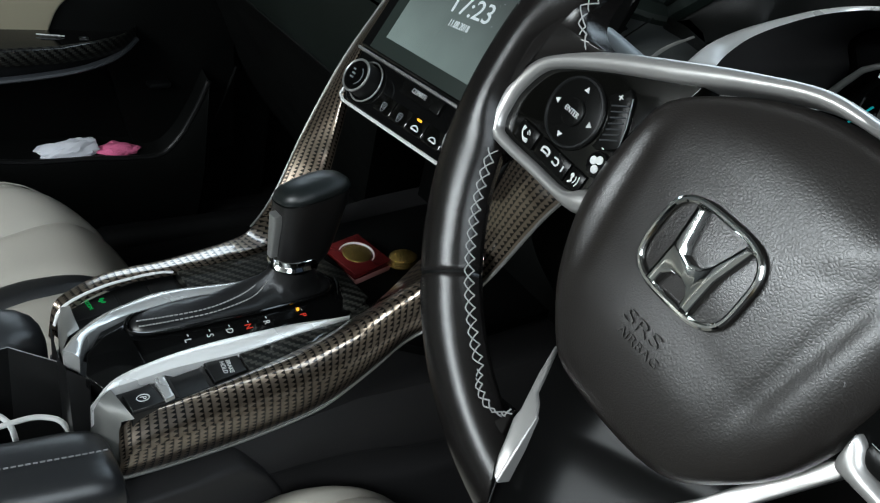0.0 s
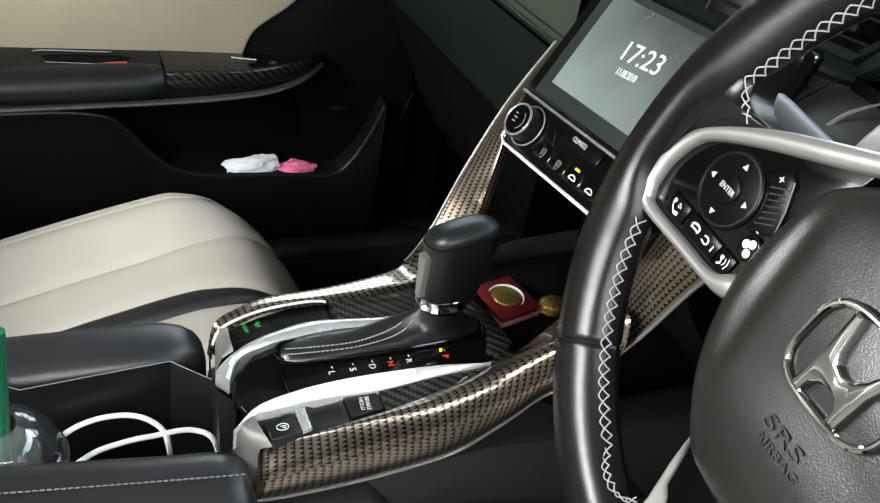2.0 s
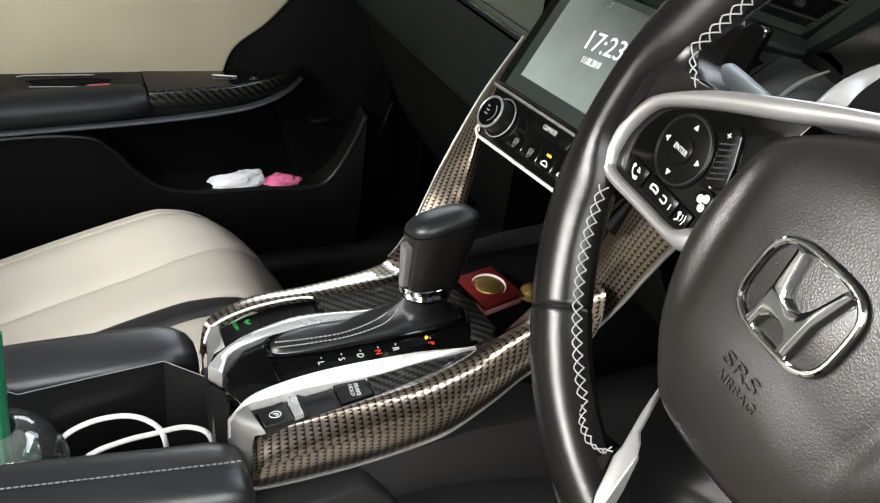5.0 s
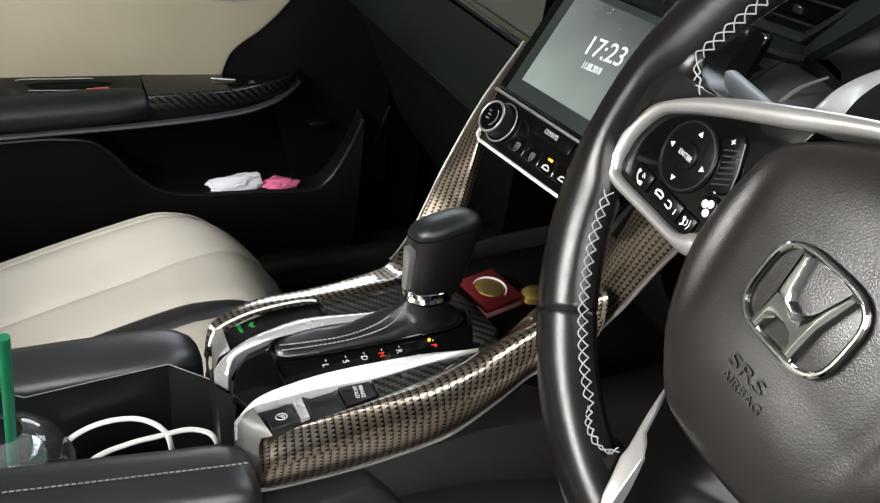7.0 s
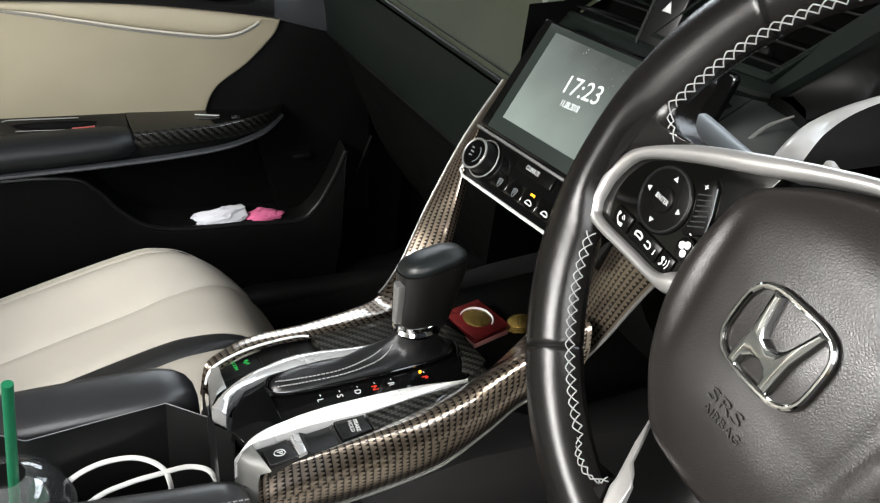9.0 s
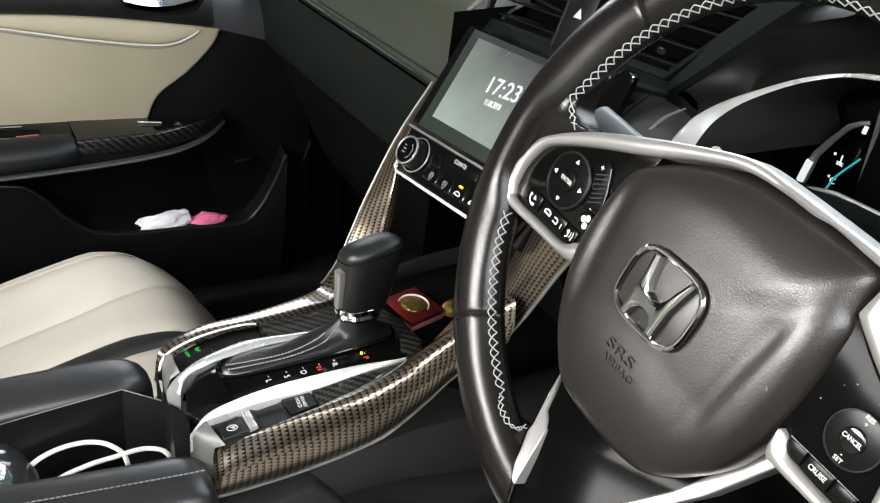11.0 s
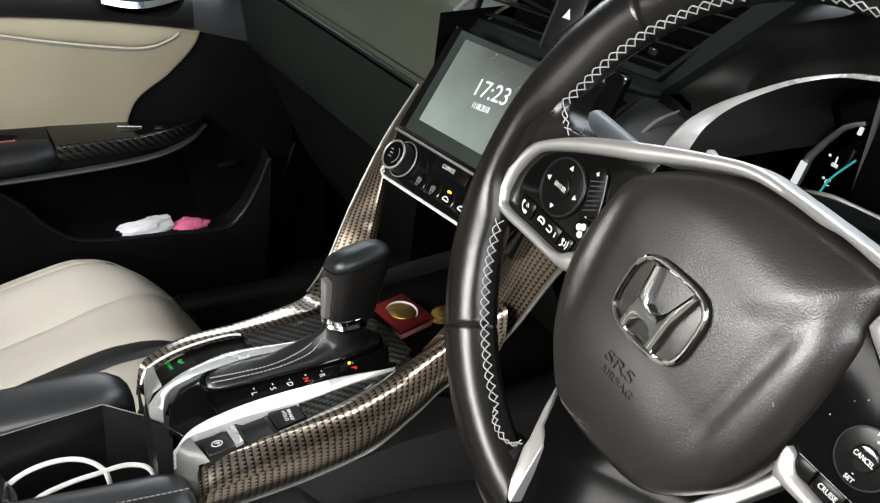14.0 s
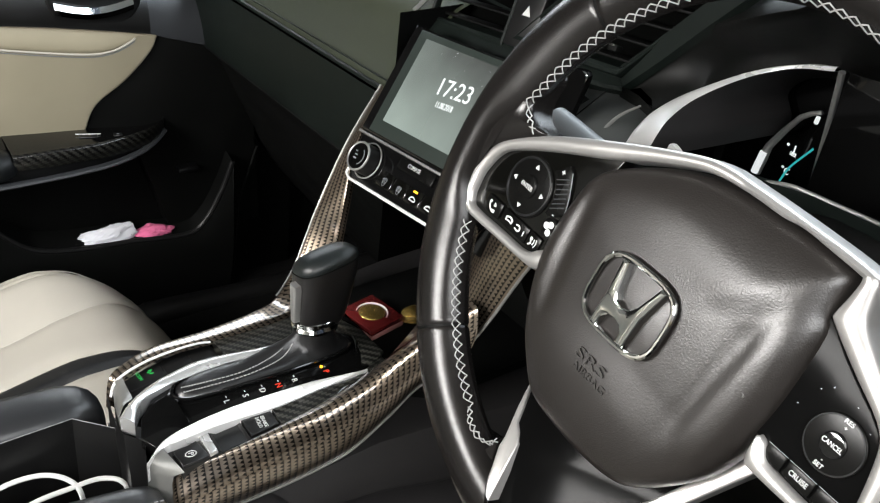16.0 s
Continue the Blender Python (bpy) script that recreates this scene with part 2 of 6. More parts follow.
CLEAR, _t, _p = nodes_of("clear_plastic")
_p.inputs["Base Color"].default_value = (0.60, 0.62, 0.62, 1)
_p.inputs["Roughness"].default_value = 0.12
_see = _t.nodes.new("ShaderNodeBsdfTransparent")
_see.inputs["Color"].default_value = (0.93, 0.95, 0.95, 1)
_gloss = _t.nodes.new("ShaderNodeBsdfGlossy")
_gloss.inputs["Roughness"].default_value = 0.05
_facing = _t.nodes.new("ShaderNodeFresnel")
_facing.inputs["IOR"].default_value = 1.6
_haze = _t.nodes.new("ShaderNodeMixShader")
_haze.inputs[0].default_value = 0.045
_t.links.new(_see.outputs[0], _haze.inputs[1])
_t.links.new(_p.outputs[0], _haze.inputs[2])
_mix = _t.nodes.new("ShaderNodeMixShader")
_t.links.new(_facing.outputs[0], _mix.inputs[0])
_t.links.new(_haze.outputs[0], _mix.inputs[1])
_t.links.new(_gloss.outputs[0], _mix.inputs[2])
_t.links.new(_mix.outputs[0], _t.nodes["Material Output"].inputs["Surface"])


# ---- mesh helpers ----
def cr(pts, n=8, closed=False):
    """A smooth curve through points (Catmull-Rom), n steps between two."""
    P = [Vector(p) for p in pts]
    out, k = [], len(P)
    for i in range(k if closed else k - 1):
        if closed:
            a, b, c, d = P[i - 1], P[i], P[(i + 1) % k], P[(i + 2) % k]
        else:
            b, c = P[i], P[i + 1]
            a = P[i - 1] if i else b * 2 - c
            d = P[i + 2] if i + 2 < k else c * 2 - b
        for j in range(n):
            t = j / n
            out.append(0.5 * (2 * b + (c - a) * t + (2 * a - 5 * b + 4 * c - d) * t * t + (3 * b - a - 3 * c + d) * t ** 3))
    if not closed:
        out.append(P[-1].copy())
    return out


def link(name, bm, material, parent=None, label="", smooth=35.0):
    me = bpy.data.meshes.new(name)
    bmesh.ops.recalc_face_normals(bm, faces=bm.faces[:])
    bm.to_mesh(me)
    bm.free()
    me.materials.append(material)
    me.polygons.foreach_set("use_smooth", [True] * len(me.polygons))
    me.set_sharp_from_angle(angle=radians(smooth))
    ob = new(name, me)
    if parent is not None:
        ob.parent = parent
    if label:
        tagged(ob, label)
    return ob


def part(name, bm, material, parent, label="", smooth=35.0):
    return link(name, bm, material, parent, label, smooth)


def thing(name, label, category, group="", kind="", m=None):
    ob = new(name)
    ob.empty_display_size = 0.02
    if m is not None:
        ob.matrix_world = m
    return tagged(ob, label, category, group, kind)


def skin(rows, closed=False, caps=False, bm=None):
    """A sheet over rows of points; closed: each row is a ring. UVs are lengths in metres."""
    bm = bm or bmesh.new()
    uv = bm.loops.layers.uv.verify()
    R = [[Vector(p) for p in r] for r in rows]
    V = [[bm.verts.new(p) for p in r] for r in R]
    nr, nc = len(R), len(R[0])
    mid = R[nr // 2]
    cu = [0.0]
    for j in range(nc):
        cu.append(cu[-1] + (mid[(j + 1) % nc] - mid[j]).length)
    cv = [0.0]
    for i in range(nr - 1):
        cv.append(cv[-1] + sum((R[i + 1][j] - R[i][j]).length for j in range(nc)) / nc)
    for i in range(nr - 1):
        for j in range(nc if closed else nc - 1):
            k = (j + 1) % nc
            quad = [(i, j, j), (i, k, j + 1), (i + 1, k, j + 1), (i + 1, j, j)]
            vs = []
            uvs = []
            for a, b, c in quad:
                if V[a][b] not in vs:
                    vs.append(V[a][b])
                    uvs.append((cu[c], cv[a]))
            if len(vs) < 3:
                continue
            f = bm.faces.new(vs)
            for lp, q in zip(f.loops, uvs):
                lp[uv].uv = q
    if caps:
        for r in (V[0], V[-1]):
            bm.faces.new(r)
    return bm


def inset(pts, d):
    """A plane outline moved inwards by d."""
    k = len(pts)
    area = sum(pts[i][0] * pts[(i + 1) % k][1] - pts[(i + 1) % k][0] * pts[i][1] for i in range(k))
    s = 1 if area > 0 else -1
    out = []
    for i in range(k):
        a, b, c = (Vector(pts[i - 1][:2]), Vector(pts[i][:2]), Vector(pts[(i + 1) % k][:2]))
        e, f = (b - a), (c - b)
        e = e.normalized() if e.length > 1e-9 else Vector((1, 0))
        f = f.normalized() if f.length > 1e-9 else e
        n = (Vector((-e.y, e.x)) + Vector((-f.y, f.x))) * s
        n = n.normalized() if n.length > 1e-6 else Vector((0, 0))
        q = b + n * d
        out.append((q.x, q.y))
    return out


def slab(outline, lo, hi, round_=0.001, m=None, bm=None, dome=0.0):
    """A plate with that outline (in x, y), from height lo to hi, its upper rim rounded."""
    bm = bm or bmesh.new()
    uv = bm.loops.layers.uv.verify()
    o = [(p[0], p[1]) for p in outline]
    rings = [(o, lo), (o, hi - round_)]
    for a in (30, 60, 90):
        d = round_ * (1 - math.cos(radians(a)))
        rings.append((inset(o, d), hi - round_ + round_ * math.sin(radians(a))))
    m = m or Matrix()
    V = [[bm.verts.new(m @ Vector((x, y, z))) for x, y in r] for r, z in rings]
    k = len(o)
    for i in range(len(V) - 1):
        for j in range(k):
            f = bm.faces.new((V[i][j], V[i][(j + 1) % k], V[i + 1][(j + 1) % k], V[i + 1][j]))
            for lp, (r, jj) in zip(f.loops, ((i, j), (i, j + 1), (i + 1, j + 1), (i + 1, j))):
                q = rings[r][0][jj % k]
                lp[uv].uv = (q[0], q[1] + rings[r][1])
    for r, ring in ((V[-1], rings[-1][0]), (V[0], rings[0][0])):
        f = bm.faces.new(r)
        for lp, q in zip(f.loops, ring):
            lp[uv].uv = q
    return bm


def tube(path, radius, sides=10, caps=True, closed=False, bm=None, flat=1.0, up=None):
    """A pipe along a path. radius: a number or one per point; flat: height over width."""
    P = [Vector(p) for p in path]
    k = len(P)
    rad = radius if isinstance(radius, (list, tuple)) else [radius] * k
    bm = bm or bmesh.new()
    rows, side = [], None
    for i in range(k):
        a = P[i - 1] if (i or closed) else P[0]
        b = P[(i + 1) % k] if (i + 1 < k or closed) else P[-1]
        d = (b - a).normalized()
        if up is not None:
            side = d.cross(Vector(up)).normalized()
        elif side is None:
            side = d.orthogonal().normalized()
        else:
            side = (side - d * side.dot(d)).normalized()
        top = side.cross(d)
        rows.append([P[i] + rad[i] * (math.cos(g) * side + flat * math.sin(g) * top)
                     for g in (2 * math.pi * j / sides for j in range(sides))])
    V = [[bm.verts.new(p) for p in r] for r in rows]
    for i in range(k if closed else k - 1):
        for j in range(sides):
            bm.faces.new((V[i][j], V[i][(j + 1) % sides], V[(i + 1) % k][(j + 1) % sides], V[(i + 1) % k][j]))
    if caps and not closed:
        bm.faces.new(V[0])
        bm.faces.new(V[-1])
    return bm


def rbox(size, m=None, edge=0.003, seg=2, bm=None):
    """A box with rounded edges."""
    b = bmesh.new()
    bmesh.ops.create_cube(b, size=1.0)
    bmesh.ops.scale(b, vec=size, verts=b.verts)
    if edge:
        bmesh.ops.bevel(b, geom=b.edges[:], offset=edge, segments=seg, affect="EDGES", profile=0.5)
    if m is not None:
        bmesh.ops.transform(b, matrix=m, verts=b.verts)
    if bm is None:
        return b
    me = bpy.data.meshes.new("tmp")
    b.to_mesh(me)
    b.free()
    bm.from_mesh(me)
    bpy.data.meshes.remove(me)
    return bm


def disc(radius, lo, hi, round_=0.001, n=40, m=None, bm=None, rx=1.0):
    return slab([(radius * rx * math.cos(2 * math.pi * i / n), radius * math.sin(2 * math.pi * i / n)) for i in range(n)], lo, hi, round_, m, bm)


def superellipse(hx, hy, n=32, e=3.0):
    out = []
    for i in range(n):
        a = 2 * math.pi * i / n
        c, s = math.cos(a), math.sin(a)
        out.append((hx * math.copysign(abs(c) ** (2 / e), c), hy * math.copysign(abs(s) ** (2 / e), s)))
    return out


def basis(o, x, z):
    """A frame at o with its first axis along x and its third near z."""
    x, z = Vector(x).normalized(), Vector(z)
    y = z.cross(x).normalized()
    z = x.cross(y)
    m = Matrix((x, y, z)).transposed().to_4x4()
    m.translation = o
    return m


def writing(name, text, size, m, material, parent, label="", depth=0.0002, width=1.0):
    """Raised letters in the built-in font, lying in the x, y plane of m, centred."""
    c = bpy.data.curves.new(name, "FONT")
    c.body, c.size, c.extrude, c.align_x, c.align_y = text, size, depth, "CENTER", "CENTER"
    ob = bpy.data.objects.new(name, c)
    scene.collection.objects.link(ob)
    bpy.context.view_layer.update()
    me = bpy.data.meshes.new_from_object(ob.evaluated_get(bpy.context.evaluated_depsgraph_get()))
    bpy.data.objects.remove(ob)
    bpy.data.curves.remove(c)
    me.transform(m @ Matrix.Diagonal((width, 1, 1, 1)))
    me.materials.clear()
    me.materials.append(material)
    o = new(name, me)
    o.parent = parent
    if label:
        tagged(o, label)
    return o


def polar(r, deg, w=0.0):
    return Vector((r * math.cos(radians(deg)), r * math.sin(radians(deg)), w))


# ---- setting: a closed cabin with its windows, the driver's door standing open ----
def structure(name, bm, material, label, category):
    return tagged(link(name, bm, material), label, category, kind="structure")


def panel(name, a, b, material, label, category, edge=0.004):
    """A plain box from corner a to corner b."""
    a, b = Vector(a), Vector(b)
    return structure(name, rbox(tuple(b - a), Matrix.Translation((a + b) / 2), edge), material, label, category)


HEAD = plain("headliner", (0.44, 0.43, 0.405), 0.9, relief=0.3, grain=500.0, depth=0.0005)
panel("ground", (-40, -40, -0.82), (40, 40, -0.78), plain("concrete", (0.16, 0.155, 0.15), 0.9, relief=0.4, grain=60.0, depth=0.003), "grey concrete ground outside the car", "ground", 0)
# unseen walls and roof, added to block skylight; open on the driver's side
SHED = plain("grey_render", (0.07, 0.068, 0.064), 0.9, relief=0.4, grain=80.0, depth=0.002)
panel("wall_blocker_left", (-2.5, -3.2, -0.78), (-2.4, 2.8, 1.95), SHED, "unseen grey wall added beside the passenger's side to block the sky", "wall")
panel("wall_blocker_front", (-2.4, 2.7, -0.78), (2.6, 2.8, 1.95), SHED, "unseen grey wall added ahead of the car to block the sky", "wall")
panel("wall_blocker_rear", (-2.4, -3.2, -0.78), (2.6, -3.1, 1.95), SHED, "unseen grey wall added behind the car to block the sky", "wall")
panel("roof_blocker", (-2.5, -3.2, 1.95), (1.10, 2.8, 2.05), SHED, "unseen grey roof added to block the sky", "roof")
panel("floor", (-0.80, -1.30, -0.48), (0.78, 1.0, -0.43), CARPET, "black carpeted cabin floor", "floor")
panel("ceiling", (-0.62, -1.06, 0.72), (0.62, 0.30, 0.76), HEAD, "grey fabric roof lining", "ceiling")
panel("wall_rear", (-0.80, -1.35, -0.43), (0.78, -1.30, 0.72), HEAD, "plain rear wall of the cabin", "wall")
panel("wall_front", (-0.80, 0.78, -0.43), (0.78, 0.82, 0.24), DARK, "dark bulkhead behind the dashboard", "wall")
panel("wall_side", (-0.84, -1.30, -0.43), (-0.79, 0.80, 0.10), DARK, "dark outer shell behind the passenger door", "wall")
panel("wall_side_front", (0.78, 0.02, -0.43), (0.82, 0.80, 0.62), DARK, "dark shell ahead of the driver's door opening", "wall")
panel("wall_side_rear", (0.78, -1.30, -0.43), (0.82, -0.75, 0.22), DARK, "dark pillar behind the driver's door opening", "wall")


structure("door_sill", tube(cr([(-0.70, -1.25, -0.43), (-0.70, 0.0, -0.428), (-0.70, 0.10, -0.425), (-0.70, 0.30, -0.436), (-0.69, 0.70, -0.44)], 6), 0.024, 14), SATIN, "black door sill at the edge of the carpet", "sill")


# ---- dashboard ----
def make_dash():
    # left part: dark face, a seam line, and a green-black upper pad
    xs = [-0.79, -0.70, -0.55, -0.40, -0.28, -0.19]
    body = thing("dashboard", "black soft-touch dashboard with stitched upper pad", "dashboard", m=Matrix())
    for name, prof, note in (("lower_face", [(0.44, -0.30), (0.33, -0.16), (0.262, -0.03), (0.236, 0.026), (0.212, 0.058), (0.2075, 0.0625)], "dark moulded lower face"),
                             ("middle_face", [(0.2075, 0.0630), (0.2025, 0.0690), (0.199, 0.095), (0.1965, 0.130), (0.197, 0.168)], "dark moulded middle face")):
        rows = []
        for x in xs:
            f = (x + 0.174) / -0.6
            rows.append([Vector((x, y + 0.020 * f, z - 0.032 * f)) for y, z in prof])
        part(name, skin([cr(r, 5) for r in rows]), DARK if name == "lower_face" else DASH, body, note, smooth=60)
    rows = []
    for x in xs + [-0.176]:
        f = (x + 0.174) / -0.6
        rows.append(cr([Vector((x, y + 0.020 * f, z - 0.032 * f)) for y, z in ((0.203, 0.1715), (0.208, 0.178), (0.224, 0.195), (0.246, 0.222), (0.262, 0.246), (0.290, 0.262), (0.36, 0.280), (0.80, 0.285))], 5))
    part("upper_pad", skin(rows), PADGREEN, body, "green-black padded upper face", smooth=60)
    for dz, mat_, r in ((0.0, DASH, 0.0030), (0.008, DASH, 0.0009)):
        path = []
        for x in [-0.78 + 0.605 * i / 30 for i in range(31)]:
            f = (x + 0.174) / -0.6
            path.append((x, 0.200 + dz * 0.75 + 0.020 * f, 0.172 + dz + 0.0005 - 0.032 * f))
        part("seam_piping" if r > 0.002 else "stitch_line", tube(path, r, 8), mat_, body)

    path = []
    for x in [-0.78 + 0.590 * i / 30 for i in range(31)]:
        f = (x + 0.174) / -0.6
        path.append((x, 0.2085 + 0.020 * f, 0.0635 - 0.032 * f))
    part("crease", tube(path, 0.0035, 10), PLASTIC, body, "soft rolled crease")

    # middle and right top
    top = [[(x, y, z) for y, z in ((0.30, 0.268), (0.34, 0.285), (0.50, 0.290), (0.80, 0.285))] for x in (-0.20, -0.1, 0.0, 0.085)]
    part("top_panel", skin([cr(r, 4) for r in top]), DASH, body, smooth=60)
    part("core", rbox((0.30, 0.30, 0.40), Matrix.Translation((-0.06, 0.46, 0.03)), 0.01), DARK, body)

    # lower driver's side and the knee panel under the column
    rows = []
    for x, dy in ((0.075, 0.0), (0.13, -0.005), (0.22, -0.01), (0.45, -0.01), (0.76, 0.0)):
        rows.append(cr([(x, 0.175 + dy, 0.215), (x, 0.165 + dy, 0.17), (x, 0.185 + dy, 0.09), (x, 0.25 + dy, 0.0), (x, 0.36 + dy, -0.16), (x, 0.50, -0.30)], 5))
    part("knee_panel", skin(rows), DARK, body, "dark lower dash panel over the driver's knees", smooth=60)
    rows = []
    for x, f in ((0.085, -0.030), (0.16, -0.020), (0.222, -0.008), (0.265, 0.0), (0.36, 0.004), (0.76, 0.004)):
        rows.append(cr([(x, 0.172, 0.215), (x, 0.20, 0.242 + f), (x, 0.245, 0.261 + f), (x, 0.258, 0.263 + f), (x, 0.30, 0.226 + f), (x, 0.41, 0.180)], 3))
    part("dash_shelf", skin(rows), DASH, body)
    part("shelf_line", tube(cr([(0.190, 0.252, 0.246), (0.222, 0.252, 0.2545), (0.243, 0.252, 0.2615), (0.265, 0.252, 0.2640), (0.36, 0.252, 0.268), (0.60, 0.252, 0.268)], 4), 0.0018, 8), MATTESILVER, body)
    part("side_wall", skin([[(-0.175, 0.20, z), (-0.185, 0.30, z), (-0.185, 0.5, z)] for z in (-0.30, 0.05, 0.17, 0.26)]), DARK, body)
    return body


make_dash()

# ---- centre stack, in its own frame: x across, y up the face, z towards the cabin ----
STACK = basis((-0.053, 0.150, 0.1630), (1.0, 0.045, 0.078), (-0.04, -0.838, 0.545))


def make_stack():
    s = thing("centre_stack", "gloss black centre stack with touch screen and climate controls", "centre stack", m=STACK)
    c = 0.0125
    back = [(c - 0.098, -0.046), (c + 0.098, -0.046), (c + 0.104, 0.116), (c - 0.104, 0.116)]
    part("housing", slab(back, -0.06, -0.0065, 0.003), DARK, s)
    scr = part("screen", rbox((0.205, 0.1145, 0.012), Matrix.Translation((c, 0.0580, -0.001)), 0.003), GLOSS, s, "glossy touch screen showing the time")
    part("screen_margin", slab([(c - 0.0900, 0.004), (c + 0.0900, 0.004), (c + 0.0900, 0.1125), (c - 0.0900, 0.1125)], 0.0048, 0.0052, 0.0001), SCREEN_DIM, scr)
    part("picture", slab([(c - 0.0775, 0.0175), (c + 0.0775, 0.0175), (c + 0.0775, 0.1060), (c - 0.0775, 0.1060)], 0.0050, 0.0056, 0.0001), SCREEN, scr)
    tilt = pose(0, 0, 0, 0, 0, 4)
    writing("clock_text", "17:23", 0.0238, Matrix.Translation((0.0040, 0.0705, 0.0058)) @ tilt, DIGITS, scr, width=0.92)
    writing("date_text", "11.08.2018", 0.0086, Matrix.Translation((0.0015, 0.0540, 0.0058)) @ tilt, DIGITS, scr, width=0.62)
    rnd = random.Random(8)
    for i in range(26):
        p = Vector((c + 0.072 - 0.125 * rnd.random() ** 1.6, 0.104 - 0.062 * rnd.random() ** 1.5, 0.00575))
        bm = bmesh.new()
        tube([p, p + Vector((rnd.uniform(-0.0007, 0.0007), rnd.uniform(-0.0007, 0.0007), 0))], rnd.uniform(0.00012, 0.00036), 5, bm=bm)
        part("dust_speck", bm, PAPER, scr)
    part("screen_lip", rbox((0.205, 0.0028, 0.008), Matrix.Translation((c, -0.0010, 0.002)), 0.001), MATTESILVER, s)

    # climate panel
    face = [(c - 0.098, -0.0025), (c + 0.098, -0.0025), (c + 0.090, -0.0455), (c - 0.082, -0.0455), (c - 0.090, -0.037)]
    p = part("climate_panel", slab(face, -0.010, 0.003, 0.0015), GLOSS, s, "gloss black climate panel")
    part("panel_strip", tube([(c - 0.0900, -0.034, 0.0035), (c - 0.0905, -0.0440, 0.0035), (c - 0.0835, -0.0475, 0.0035), (c + 0.0835, -0.0455, 0.0035), (c + 0.0880, -0.040, 0.0035)], 0.0016, 8), SILVER, p, "thin satin silver strip")
    for x in (c - 0.0690, c + 0.0690):
        at = Matrix.Translation((x, -0.0235, 0.003))
        k = part("knob", disc(0.0150, 0.0, 0.0155, 0.002, 40, at), SATIN, p, "round climate knob with silver ring")
        part("knob_ring", tube([at @ polar(0.0178, a, 0.0020) for a in range(0, 360, 9)], 0.0008, 8, closed=True), MATTESILVER, k)
        part("knob_ring", tube([at @ polar(0.0140, a, 0.0152) for a in range(0, 360, 9)], 0.0011, 8, closed=True), MATTESILVER, k)
        part("knob_face", disc(0.0128, 0.014, 0.0158, 0.0006, 36, at), GLOSS, k)
        for dx, dy, wd in ((-0.0045, 0.0040, 0.0030), (-0.0030, 0.0005, 0.0045), (-0.0030, -0.0030, 0.0045)):
            part("marking", rbox((wd, 0.0014, 0.0004), at @ Matrix.Translation((dx, dy, 0.0160)), 0), GREY, k)
        part("marking", tube([at @ polar(0.0085, a, 0.0160) for a in range(-60, 61, 10)], 0.0005, 5), GREY, k)
    key = part("climate_key", rbox((0.052, 0.0125, 0.006), Matrix.Translation((0.0100, -0.0090, 0.003)), 0.0012), KEY, p, "key marked climate")
    writing("key_text", "CLIMATE", 0.0058, Matrix.Translation((0.0072, -0.0085, 0.0062)), PRINT, key, width=0.80)
    for i, x in enumerate((-0.0225, 0.0, 0.0215, 0.0445)):
        kk = part("key", rbox((0.0215, 0.0150, 0.004), Matrix.Translation((x, -0.0310, 0.0020)), 0.0008), POD, p, "small climate key")
        z = 0.0042
        if i < 2:
            for dx in (-0.0016, 0.0, 0.0016):
                part("icon", tube([(x + dx, -0.0295, z), (x + dx + 0.0006, -0.0320, z), (x + dx, -0.0345, z)], 0.0003, 5), GREY, kk)
            part("icon", tube(cr([(x - 0.0030, -0.0300, z), (x, -0.0290, z), (x + 0.0030, -0.0300, z), (x + 0.0014, -0.0362, z), (x - 0.0014, -0.0362, z), (x - 0.0030, -0.0300, z)], 2), 0.0003, 5), GREY, kk)
        else:
            part("icon", tube(cr([(x - 0.0040, -0.0345, z), (x - 0.0030, -0.0322, z), (x, -0.0310, z), (x + 0.003, -0.0322, z), (x + 0.0042, -0.0345, z), (x - 0.0040, -0.0345, z)], 3), 0.0007, 5, flat=0.5, up=(0, 0, 1)), PRINT, kk)
        if i == 2:
            part("lamp", rbox((0.0056, 0.0020, 0.0012), Matrix.Translation((x, -0.0258, 0.0040)), 0.0003), AMBER, kk, "lit amber indicator")
    return s


make_stack()


# ---- centre console ----
def at_z(pts, z):
    """Plane points onto the console's top, which falls gently forwards."""
    return [Vector((x, y, z - 0.035 * y)) for x, y in pts]


TOP = Matrix(((1, 0, 0, 0), (0, 1, 0, 0), (0, -0.035, 1, 0), (0, 0, 0, 1)))


